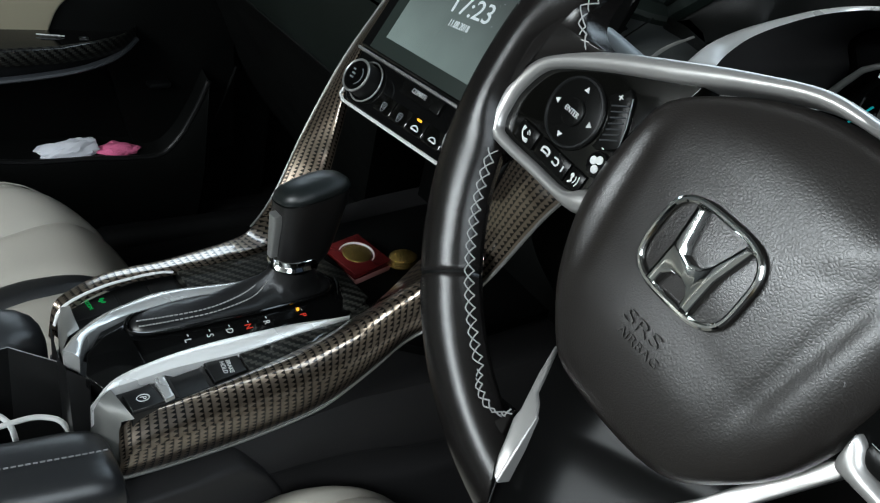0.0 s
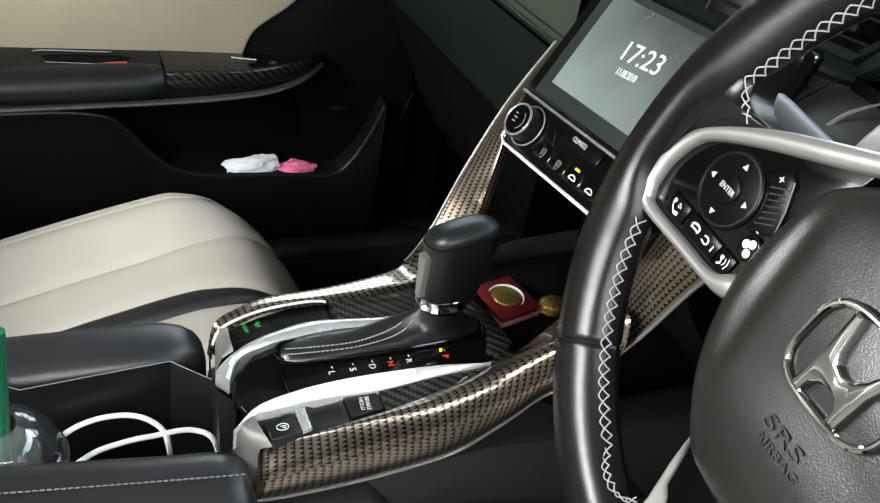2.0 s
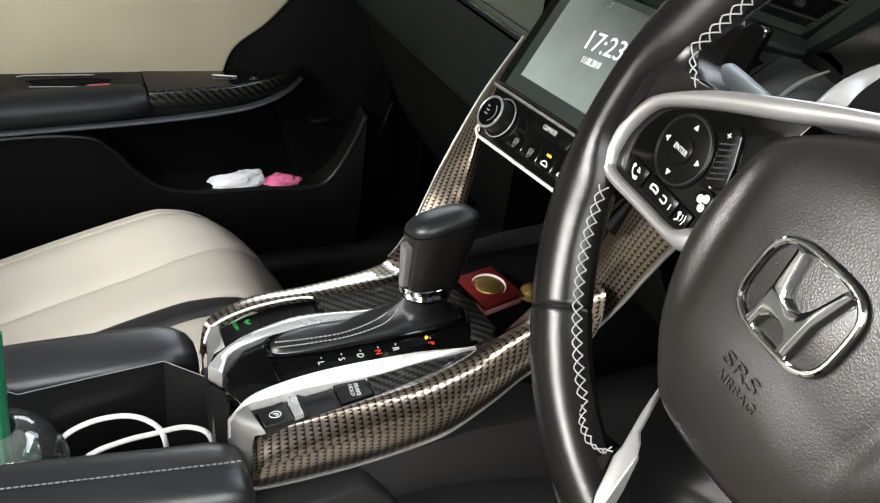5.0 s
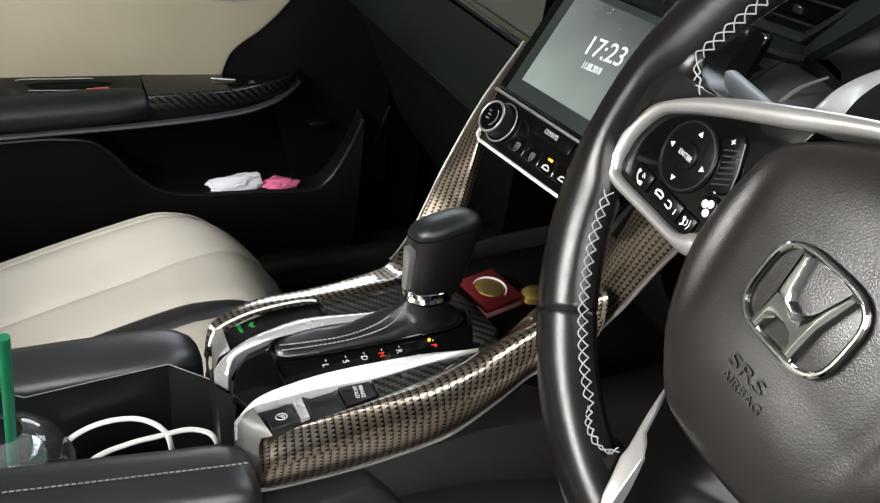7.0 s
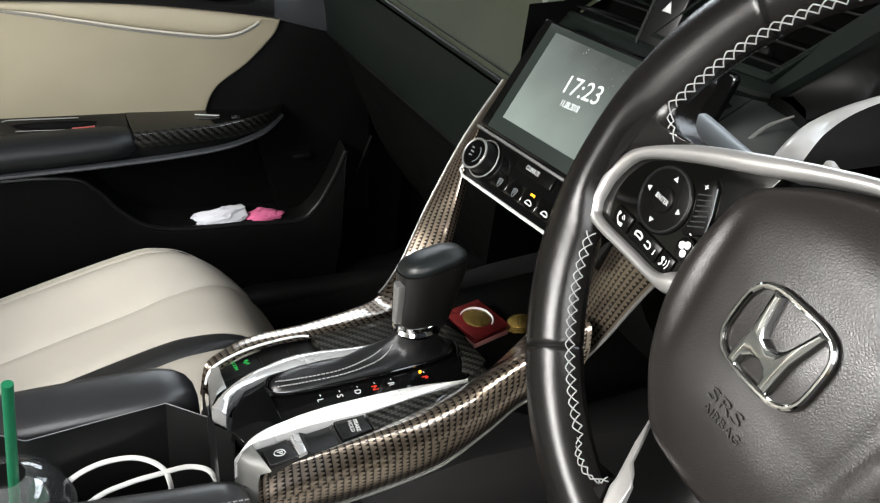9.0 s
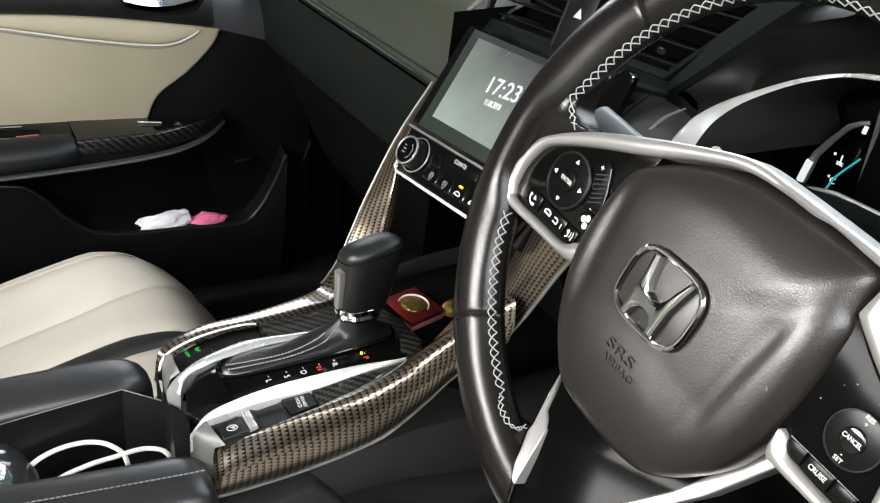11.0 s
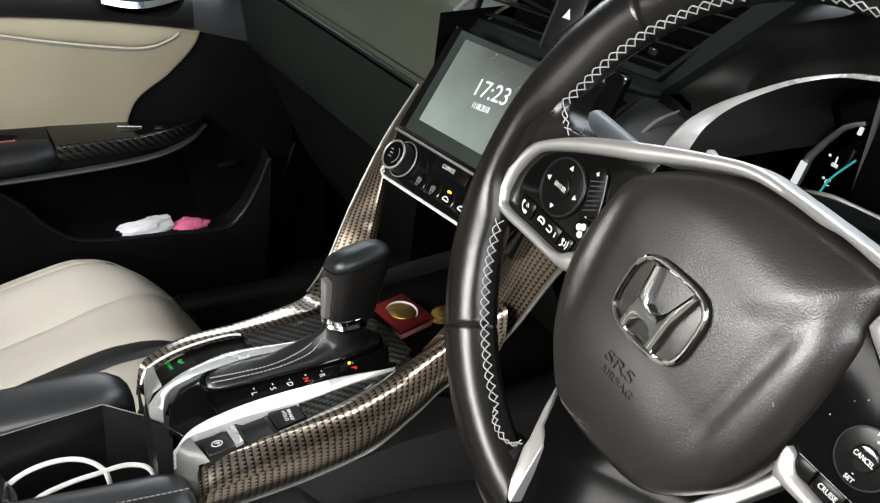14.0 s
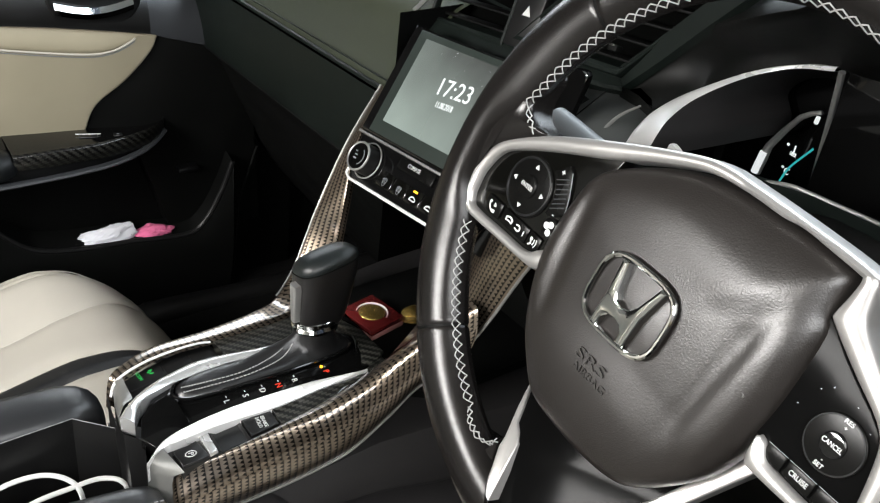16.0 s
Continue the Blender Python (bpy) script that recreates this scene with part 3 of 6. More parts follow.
def make_console():
    c = thing("centre_console", "centre console with carbon-fibre panels and silver blades", "centre console", m=Matrix())
    # body: dark tunnel sides under the trim
    rows = []
    for y, l, r, zt in ((-0.142, -0.080, 0.057, -0.055), (-0.125, -0.093, 0.058, -0.058), (-0.06, -0.101, 0.060, -0.058), (0.0, -0.106, 0.063, -0.052), (0.05, -0.124, 0.070, -0.040), (0.10, -0.155, 0.085, -0.03), (0.20, -0.17, 0.10, -0.03), (0.40, -0.18, 0.11, -0.03)):
        rows.append([(l - 0.035, y, -0.43), (l - 0.020, y, -0.25), (l, y, zt), (l + 0.02, y, zt + 0.002), (r - 0.02, y, zt + 0.002), (r, y, zt), (r + 0.006, y, zt - 0.012), (r + 0.013, y, -0.086), (r + 0.012, y, -0.091), (r + 0.010, y, -0.094), (r + 0.016, y, -0.118), (r + 0.017, y, -0.128), (r + 0.012, y, -0.146), (r + 0.008, y, -0.25), (r + 0.02, y, -0.43)])
    part("tunnel", skin(rows, closed=True, caps=True), TUNNEL, c, "dark plastic tunnel side", smooth=50)

    cover = [(-0.150, -0.056), (-0.094, -0.058), (-0.054, -0.056), (-0.044, -0.064), (-0.030, -0.080), (-0.016, -0.105), (-0.010, -0.150), (-0.150, -0.170)]
    part("side_cover", slab(cover, 0.060, 0.0835, 0.005, Matrix(((0, 0, 1, 0), (1, 0, 0, 0), (0, 1, 0, 0), (0, 0, 0, 1)))), TUNNEL, c, "dark plastic side cover", smooth=50)

    # right carbon side, from its crest down to the lower lip
    crest = cr([(0.0560, -0.1345, -0.014), (0.0585, -0.123, -0.003), (0.0590, -0.088, 0.004), (0.0600, -0.046, 0.009), (0.0625, -0.004, 0.017), (0.066, 0.037, 0.037), (0.071, 0.060, 0.058), (0.080, 0.085, 0.083), (0.098, 0.110, 0.115)], 7)
    lip = cr([(0.0582, -0.1380, -0.0485), (0.0612, -0.129, -0.0505), (0.0625, -0.088, -0.0520), (0.0640, -0.044, -0.0500), (0.0670, 0.001, -0.0420), (0.0700, 0.024, -0.0310), (0.0760, 0.053, -0.002), (0.0830, 0.074, 0.026), (0.105, 0.100, 0.062)], 7)
    upper = crest
    crest = [a.lerp(b, 0.38) + Vector((0.0088, 0, 0)) for a, b in zip(upper, lip)]
    rows = []
    for a, b in zip(crest, lip):
        rows.append([a.lerp(b, f) + Vector((0.0035 * math.sin(math.pi * f) ** 0.8, 0, 0.0)) for f in (0, 0.08, 0.2, 0.35, 0.5, 0.65, 0.8, 0.92, 1)])
    part("carbon_side", skin(list(map(list, zip(*rows)))), WEAVE, c, "glossy carbon-fibre side panel", smooth=80)
    part("side_lip", tube([p + Vector((0.0005, 0, -0.001)) for p in lip], 0.0010, 8), MATTESILVER, c, "thin grey edge strip")

    # carbon shoulder between the crest and the switches, then the flat carbon ahead of them
    inner = cr([(0.0552, -0.1345, -0.008), (0.0575, -0.122, 0.0020), (0.0560, -0.088, 0.0045), (0.0520, -0.046, 0.0060), (0.0470, -0.004, 0.0080), (0.0400, 0.037, 0.0120), (0.034, 0.060, 0.0160), (0.030, 0.085, 0.024), (0.04, 0.118, 0.075)], 7)
    rows = []
    for a, m, b in zip(inner, upper, crest):
        rows.append(cr([a, a.lerp(m, 0.7) + Vector((0, 0, 0.001)), m.lerp(b, 0.25) + Vector((0.0005, 0, 0.0005)), m.lerp(b, 0.7) + Vector((0.0010, 0, 0.001)), b], 3))
    part("carbon_shoulder", skin(list(map(list, zip(*rows)))), WEAVE, c, "carbon-fibre shoulder", smooth=80)
    flat = [(0.0280, -0.038), (0.0525, -0.039), (0.0480, -0.004), (0.0420, 0.037), (0.0350, 0.062), (0.0240, 0.086), (0.012, 0.084), (0.020, 0.062), (0.0245, 0.040)]
    part("carbon_flat", slab(flat, -0.03, 0.0060, 0.0005, TOP), WEAVE_DARK, c, "dark carbon-fibre flat")

    # silver blades
    def blade(outer, inner_, lo, hi, label, mat_):
        a, b = cr([(*p, 0) for p in outer], 6), cr([(*p, 0) for p in inner_], 6)
        rows = []
        k = max(len(a), len(b)) - 1
        for i in range(k + 1):
            p = a[round(i * (len(a) - 1) / k)]
            q = b[round(i * (len(b) - 1) / k)]
            z = -0.035 * p.y
            rows.append([(p.x, p.y, lo + z), (p.x, p.y, hi - 0.001 + z), (*p.lerp(q, 0.12).xy, hi + z), (*p.lerp(q, 0.5).xy, hi + 0.0012 + z), (*p.lerp(q, 0.88).xy, hi + z), (q.x, q.y, hi - 0.001 + z), (q.x, q.y, lo + z)])
        return part("silver_blade", skin(rows, closed=True, caps=True), mat_, c, label)

    blade([(0.0245, 0.060), (0.0175, 0.016), (0.0160, -0.031), (0.0165, -0.062), (0.0185, -0.085), (0.0210, -0.1000), (0.0251, -0.1180), (0.0319, -0.1324), (0.0476, -0.1487)],
          [(0.0255, 0.060), (0.0280, 0.010), (0.0325, -0.034), (0.0320, -0.0703), (0.0322, -0.0899), (0.0335, -0.1041), (0.0351, -0.1179), (0.0363, -0.1265), (0.0382, -0.1327)], -0.012, 0.0085, "wide satin silver blade", SILVER)
    blade([(-0.050, 0.026), (-0.0505, -0.006), (-0.0563, -0.0616), (-0.0494, -0.0957), (-0.0422, -0.1150), (-0.0339, -0.1288), (-0.0249, -0.1398), (-0.0145, -0.1485)],
          [(-0.040, 0.026), (-0.0395, -0.006), (-0.0426, -0.0475), (-0.0381, -0.0939), (-0.0338, -0.1105), (-0.0294, -0.1214), (-0.0209, -0.1317), (-0.0037, -0.1404)], -0.012, 0.004, "narrow satin silver blade", BLADE)

    # switch strip on the right: parking brake, pocket, brake hold
    M = TOP
    strip = [(0.0380, -0.1315), (0.0375, -0.122), (0.036, -0.100), (0.032, -0.064), (0.030, -0.037), (0.0500, -0.038), (0.0535, -0.064), (0.0575, -0.100), (0.0590, -0.122), (0.0598, -0.1255)]
    st = part("switch_strip", slab(strip, -0.03, 0.0022, 0.001, M), SATIN, c, "black switch strip")
    part("end_cap", skin([cr([(0.0387, -0.1329, 0.0137), (0.0508, -0.1295, 0.0105), (0.0622, -0.1252, 0.0054)], 3), cr([(0.0414, -0.1413, 0.0139), (0.0504, -0.1376, 0.0093), (0.0593, -0.1329, 0.0026)], 3), cr([(0.0441, -0.1477, 0.0092), (0.0510, -0.1424, 0.0030), (0.0592, -0.1345, -0.0062)], 3), cr([(0.0441, -0.1489, -0.0408), (0.0515, -0.1436, -0.0470), (0.0604, -0.1340, -0.0552)], 3)]), CAPGREY, c, "grey end cap", smooth=60)
    k = part("brake_switch", slab([(0.0420, -0.1265), (0.0370, -0.1060), (0.0570, -0.1030), (0.0585, -0.1250)], -0.012, 0.0042, 0.0012, M), SATIN, st, "parking brake switch")
    cc = Vector((0.0490, -0.1150, 0.0084))
    part("icon", tube([cc + Vector((0.0030 * math.cos(a), 0.0042 * math.sin(a), 0)) for a in (2 * math.pi * i / 20 for i in range(20))], 0.0004, 5, closed=True), PRINT, k)
    writing("icon_text", "P", 0.0060, basis(cc, (0.98, -0.1, 0), (0, 0, 1)), PRINT, k)
    part("chrome_bar", slab([(0.0355, -0.1025), (0.0345, -0.0955), (0.0555, -0.0955), (0.0570, -0.1025)], -0.012, 0.0058, 0.0012, M), BLADE, st, "silver bar")
    rows = []
    for i in range(9):
        y = -0.0945 + 0.0275 * i / 8
        dip = 0.0055 * math.sin(math.pi * i / 8)
        rows.append([(x, y, 0.0038 - dip - 0.035 * y) for x in (0.0330, 0.042, 0.050, 0.0555)])
    part("switch_hollow", skin(rows), SATIN, st)
    k = part("hold_switch", slab([(0.0320, -0.0655), (0.0300, -0.0395), (0.0490, -0.0395), (0.0525, -0.0655)], -0.012, 0.0050, 0.0012, M), SATIN, st, "brake hold switch")
    writing("switch_text", "BRAKE\nHOLD", 0.0045, basis((0.0415, -0.0520, 0.0070), (0.98, -0.12, 0), (0, 0, 1)), PRINT, k)

    # left strip: silver edge and three keys
    edge = cr([(-0.0695, -0.140, -0.016), (-0.0715, -0.135, -0.0045), (-0.0765, -0.122, -0.0005), (-0.0835, -0.098, 0.0000), (-0.0872, -0.070, -0.0008), (-0.0878, -0.052, -0.0020), (-0.0868, -0.042, -0.0036)], 6)
    part("strip_edge", tube(edge, 0.0015, 8, flat=0.6, up=(0, 0, 1)), SILVER, c, "thin silver edge")
    strip = [(-0.050, -0.134), (-0.070, -0.136), (-0.0775, -0.124), (-0.086, -0.102), (-0.094, -0.072), (-0.0940, -0.040), (-0.0700, -0.038), (-0.0520, -0.056), (-0.0440, -0.096), (-0.0380, -0.120)]
    st = part("switch_strip", slab(strip, -0.04, -0.0135, 0.001, M), SATIN, c, "black switch strip")
    for a, b in (((-0.060, -0.126), (-0.0785, -0.092)), ((-0.0640, -0.090), (-0.0860, -0.066)), ((-0.0680, -0.064), (-0.0905, -0.042))):
        o = [(a[0], a[1]), (a[0] - 0.004, b[1]), (b[0] - 0.004, b[1]), (b[0] + 0.005, a[1])]
        k = part("key", slab(o, -0.02, -0.0128, 0.0006, M), SATIN, st, "black console key")
        if a[1] < -0.12:
            for i, (dx, dy) in enumerate(((0.0, 0.0), (0.0022, 0.0015), (-0.0022, 0.0015))):
                part("leaf_icon", slab([(p[0] - 0.0775 + dx, p[1] - 0.1030 + dy) for p in superellipse(0.0008, 0.0020, 10, 2)], -0.0130, -0.0124, 0.0001, M), GREEN_LAMP, k)
            writing("key_text", "ECON", 0.0044, basis((-0.0755, -0.1130, -0.0083), (1, 0.1, 0), (0, 0, 1)), GREEN_LAMP, k, "lit green word")
    part("end_cap", skin([cr([(-0.0689, -0.1282, 0.0005), (-0.0598, -0.1283, -0.0025), (-0.0457, -0.1283, -0.0035)], 3), cr([(-0.0725, -0.1341, -0.0024), (-0.0569, -0.1368, -0.0038), (-0.0343, -0.1394, 0.0018)], 3), cr([(-0.0760, -0.1360, -0.0112), (-0.0539, -0.1412, -0.0111), (-0.0229, -0.1465, 0.0011)], 3), cr([(-0.0760, -0.1360, -0.0612), (-0.0539, -0.1412, -0.0611), (-0.0229, -0.1465, -0.0489)], 3)]), CAPGREY, c, "grey end cap", smooth=60)
    part("end_wall", skin([[(-0.074, -0.142, -0.014), (-0.030, -0.148, -0.012), (-0.003, -0.150, 0.002), (0.012, -0.138, 0.0), (0.050, -0.150, 0.006)], [(-0.074, -0.142, -0.10), (-0.030, -0.146, -0.10), (0.0, -0.146, -0.10), (0.012, -0.138, -0.10), (0.050, -0.148, -0.10)]]), SATIN, c)

    # left carbon ridge, flowing up into the leg beside the stack
    ridge = cr([(-0.0760, -0.143, -0.030), (-0.0800, -0.137, -0.004), (-0.0900, -0.120, -0.001), (-0.1010, -0.089, -0.001), (-0.1060, -0.038, -0.004), (-0.1160, 0.019, -0.006), (-0.1290, 0.047, -0.007), (-0.1440, 0.074, 0.011), (-0.1512, 0.0905, 0.039), (-0.1558, 0.1080, 0.076), (-0.1660, 0.1430, 0.133), (-0.1740, 0.184, 0.186)], 6)
    side = cr([(-0.0740, -0.139, -0.030), (-0.0745, -0.134, -0.006), (-0.0815, -0.119, 0.0005), (-0.0885, -0.090, 0.0020), (-0.0895, -0.037, -0.0005), (-0.0920, 0.018, -0.0010), (-0.1000, 0.060, -0.0010), (-0.1150, 0.098, 0.019), (-0.1240, 0.111, 0.045), (-0.1260, 0.118, 0.085), (-0.1480, 0.143, 0.140), (-0.1640, 0.182, 0.188)], 6)
    rows = []
    for a, b in zip(ridge, side):
        up = 0.0001 + 0.0015 * min(1.0, max(0.0, a.z / 0.04))
        mid = a.lerp(b, 0.5) + Vector((0, -0.43 * up, up))
        rows.append([a + Vector((-0.003, 0.004, -0.012)), a + Vector((-0.0006, 0, -0.0014)), a, a.lerp(mid, 0.12), a.lerp(mid, 0.5) + Vector((0, 0, 0.0006)), mid, mid.lerp(b, 0.5), mid.lerp(b, 0.9), b + Vector((0, 0, -0.0003)), b + Vector((0.0004, 0.0006, -0.0012)), b + Vector((0.001, 0.006, -0.008))])
    part("carbon_ridge", skin(list(map(list, zip(*rows[:40])))), WEAVE, c, "carbon-fibre ridge beside the gear panel", smooth=80)
    part("carbon_ridge", skin(rows[39:]), WEAVE, c, "carbon-fibre ridge rising to the dashboard", smooth=80)
    part("ridge_edge", tube([p + Vector((-0.001, 0.0, 0.001)) for p in ridge[36:]], 0.0011, 6), MATTESILVER, c)
    flat = [(-0.070, -0.0375), (-0.0900, -0.0385), (-0.0945, 0.018), (-0.1015, 0.058), (-0.107, 0.085), (-0.050, 0.085), (-0.050, -0.040)]
    part("carbon_flat", slab(flat, -0.04, -0.0065, 0.0005, M), WEAVE_DARK, c, "dark carbon-fibre flat")

    # gate: gloss-black letter panel, boot and rim
    gate = [(-0.037, -0.100), (-0.030, -0.118), (-0.010, -0.133), (0.012, -0.128), (0.030, -0.122), (0.021, -0.090), (0.016, -0.060), (0.015, -0.030), (0.017, 0.016), (0.020, 0.050), (0.008, 0.074), (-0.020, 0.088), (-0.060, 0.086), (-0.050, 0.030), (-0.042, -0.040)]
    part("gate_panel", slab(gate, -0.04, -0.0012, 0.0008, M), GLOSS, c, "gloss black gear panel")
    part("rear_gloss", slab([(-0.0300, -0.101), (-0.0220, -0.119), (-0.0080, -0.134), (0.0120, -0.141), (0.0330, -0.133), (0.0300, -0.120), (0.0220, -0.101)], -0.01, 0.0012, 0.0008, M), GLOSS, c)
    front = [(-0.048, 0.070), (-0.030, 0.080), (-0.008, 0.074), (0.006, 0.066), (0.012, 0.078), (0.000, 0.094), (-0.040, 0.092), (-0.062, 0.082)]
    part("carbon_front", slab(front, -0.02, 0.0010, 0.0008, M), WEAVE_DARK, c)
    part("chrome_sliver", tube(at_z([(-0.034, 0.079), (-0.022, 0.077), (-0.010, 0.070)], 0.0022), [0.0006, 0.0017, 0.0006], 6, flat=0.5, up=(0, 0, 1)), CHROME, c)
    for ch, y in (("L", -0.0640), ("S", -0.0470), ("D", -0.0310), ("N", -0.0155), ("R", 0.0000), ("P", 0.0315)):
        x = 0.0012 if ch in "P" else 0.0
        writing("gear_letter", ch, 0.0075, basis((x, y, -0.0008 - 0.035 * y), (1.0, -0.05, 0), (0, 0, 1)), RED_LAMP if ch in "NP" else PRINT, c)
        part("gear_mark", rbox((0.0022, 0.0007, 0.0003), Matrix.Translation((-0.0055, y + 0.002, -0.0009 - 0.035 * y)), 0), PRINT, c)
    part("gear_lamp", disc(0.0013, -0.0015, 0.0004, 0.0002, 16, M @ Matrix.Translation((-0.0062, 0.0305, 0))), AMBER, c, "lit amber lamp")

    # tray ahead of the lever
    part("tray", slab([(-0.115, 0.084), (0.030, 0.084), (0.060, 0.120), (0.060, 0.26), (-0.130, 0.26), (-0.125, 0.12)], -0.04, -0.0195, 0.001), DARK, c, "dark rubber tray")
    part("tray_back", rbox((0.24, 0.01, 0.20), Matrix.Translation((-0.04, 0.262, 0.06)), 0.002), DARK, c)
    part("tray_wall", skin([[(-0.11, 0.086, -0.006), (-0.04, 0.094, -0.004), (0.02, 0.090, -0.004)], [(-0.11, 0.088, -0.03), (-0.04, 0.096, -0.03), (0.02, 0.092, -0.03)]]), GLOSS, c)

    # right carbon leg beside the stack, behind the wheel
    a = cr([(0.050, 0.118, 0.060), (0.048, 0.140, 0.100), (0.045, 0.160, 0.150), (0.050, 0.175, 0.200)], 5)
    b = cr([(0.098, 0.104, 0.062), (0.110, 0.118, 0.100), (0.126, 0.136, 0.158), (0.150, 0.150, 0.205)], 5)
    rows = [[p.lerp(q, f) + Vector((0, -0.006 * math.sin(math.pi * f), 0)) for f in (0, 0.2, 0.4, 0.6, 0.8, 1)] for p, q in zip(a, b)]
    part("carbon_leg", skin(rows), WEAVE, c, "glossy carbon-fibre leg", smooth=80)
    part("leg_edge", tube([p + Vector((0.001, -0.001, 0)) for p in b], 0.0014, 6), MATTESILVER, c)
    return c


make_console()


def make_gear_lever():
    g = thing("gear_lever", "black leather gear lever with silver button and chrome collar", "gear lever", m=Matrix.Translation((-0.035, 0.037, 0.0)))
    out = cr([(x + 0.035, y - 0.037, 0) for x, y in [(-0.040, -0.084), (-0.043, -0.040), (-0.044, 0.011), (-0.043, 0.058), (-0.030, 0.073), (-0.017, 0.060), (-0.0125, 0.010), (-0.0125, -0.040), (-0.015, -0.088), (-0.028, -0.098)]], 5, True)
    rows = []
    for f, z in ((1.0, -0.006), (1.0, 0.0005), (0.93, 0.003), (0.80, 0.0045), (0.62, 0.0075), (0.45, 0.012), (0.32, 0.018), (0.26, 0.0245)):
        ring = []
        for p in out:
            a = math.atan2(p.y, p.x)
            neck = Vector((0.017 * math.cos(a), 0.019 * math.sin(a), 0))
            q = neck.lerp(p, (f - 0.26) / 0.74)
            fold = (0.0026 * math.sin(a * 5 + f * 9) + 0.0012 * math.sin(a * 13 - f * 17)) * math.sin(math.pi * min(1.0, max(0.0, (1 - f) / 0.74)))
            ring.append((q.x, q.y, z + fold - 0.035 * (q.y + 0.037)))
        rows.append(ring)
    part("boot", skin(rows, closed=True), BOOT, g, "folded black leather boot", smooth=80)
    part("boot_rim", tube([p * 1.02 + Vector((0, 0, 0.0012 - 0.035 * (p.y + 0.037))) for p in out], 0.0016, 8, closed=True), GLOSS, g)
    for pts in (((-0.0275, -0.0930, 0.0075), (-0.0240, -0.0720, 0.0080), (-0.0215, -0.0400, 0.0085), (-0.0240, -0.0130, 0.0115), (-0.0300, 0.0050, 0.0150), (-0.0400, 0.0200, 0.0210)),
                ((-0.0215, -0.0930, 0.0070), (-0.0185, -0.0700, 0.0075), (-0.0165, -0.0370, 0.0080), (-0.0190, -0.0070, 0.0105), (-0.0250, 0.0080, 0.0145), (-0.0360, 0.0210, 0.0205))):
        path = cr([(x + 0.035, y - 0.037, z) for x, y, z in pts], 9)
        bm = bmesh.new()
        for p, q in zip(path, path[1:]):
            tube([p, p.lerp(q, 0.66)], 0.00055, 5, bm=bm)
        part("boot_stitching", bm, THREAD, g, "pale stitching")
    # collar and knob
    part("collar", skin([[(x, y + 0.001, z + 0.0055) for x, y in superellipse(hx * 0.88, hy * 0.88, 28, 2.4)] for z, hx, hy in ((0.0165, 0.0150, 0.0180), (0.0195, 0.0192, 0.0225), (0.0215, 0.0205, 0.0240), (0.0240, 0.0180, 0.0220), (0.0262, 0.0205, 0.0248), (0.0305, 0.0200, 0.0243), (0.0322, 0.0170, 0.0215))], closed=True, caps=True), CHROME, g, "chrome collar")
    def knob_row(z, hx, hy, cy):
        lean = max(0.0, min(1.0, (z - 0.045) / 0.045)) * 0.38
        return [(x, y + cy, z + lean * (0.67 * x + 0.50 * y)) for x, y in superellipse(hx * 0.94, hy, 40, 3.0)]

    lower = [(0.0300, 0.0165, 0.0215, 0.004), (0.0360, 0.0178, 0.0238, 0.005), (0.0500, 0.0192, 0.0258, 0.0065), (0.0680, 0.0206, 0.0276, 0.0085), (0.0800, 0.0216, 0.0290, 0.0095), (0.0905, 0.0217, 0.0292, 0.0095)]
    upper = [(0.0905, 0.0213, 0.0287, 0.0095), (0.0925, 0.0215, 0.0290, 0.0094), (0.0960, 0.0205, 0.0278, 0.0090), (0.0990, 0.0178, 0.0252, 0.0085), (0.1022, 0.0130, 0.0190, 0.0078), (0.1038, 0.0070, 0.0110, 0.0072), (0.1043, 0.0005, 0.0010, 0.007)]
    part("knob", skin([knob_row(*r) for r in lower], closed=True, caps=True), KNOB, g, "black leather knob", smooth=60)
    part("knob_cap", skin([knob_row(*r) for r in upper], closed=True, caps=True), CAP, g, "black leather cap", smooth=60)
    part("knob_seam", tube(knob_row(0.0905, 0.0216, 0.0291, 0.0095), 0.0006, 5, closed=True), DARK, g)
    part("knob_button", skin([[(x, y, z) for x, y in superellipse(0.0052 * g, 0.006, 20, 5)] for z, g in ((0.036, 0.7), (0.038, 0.75), (0.070, 1.0), (0.0755, 0.9))], closed=True, caps=True), MATTESILVER, g, "satin silver release button").matrix_local = Matrix.Translation((0.0035, -0.0170, 0.003)) @ pose(0, 0, 0, 2, 0, 0)
    return g


make_gear_lever()


# ---- steering wheel, in its own frame: x right, y up the wheel, z towards the driver ----
WHEEL = basis((0.3038, 0.0481, 0.2693), (0.99604, -0.06427, -0.06141), (-0.04005, -0.94121, 0.33543))
RIM_R, RIM_A, RIM_B = 0.168, 0.0205, 0.0165


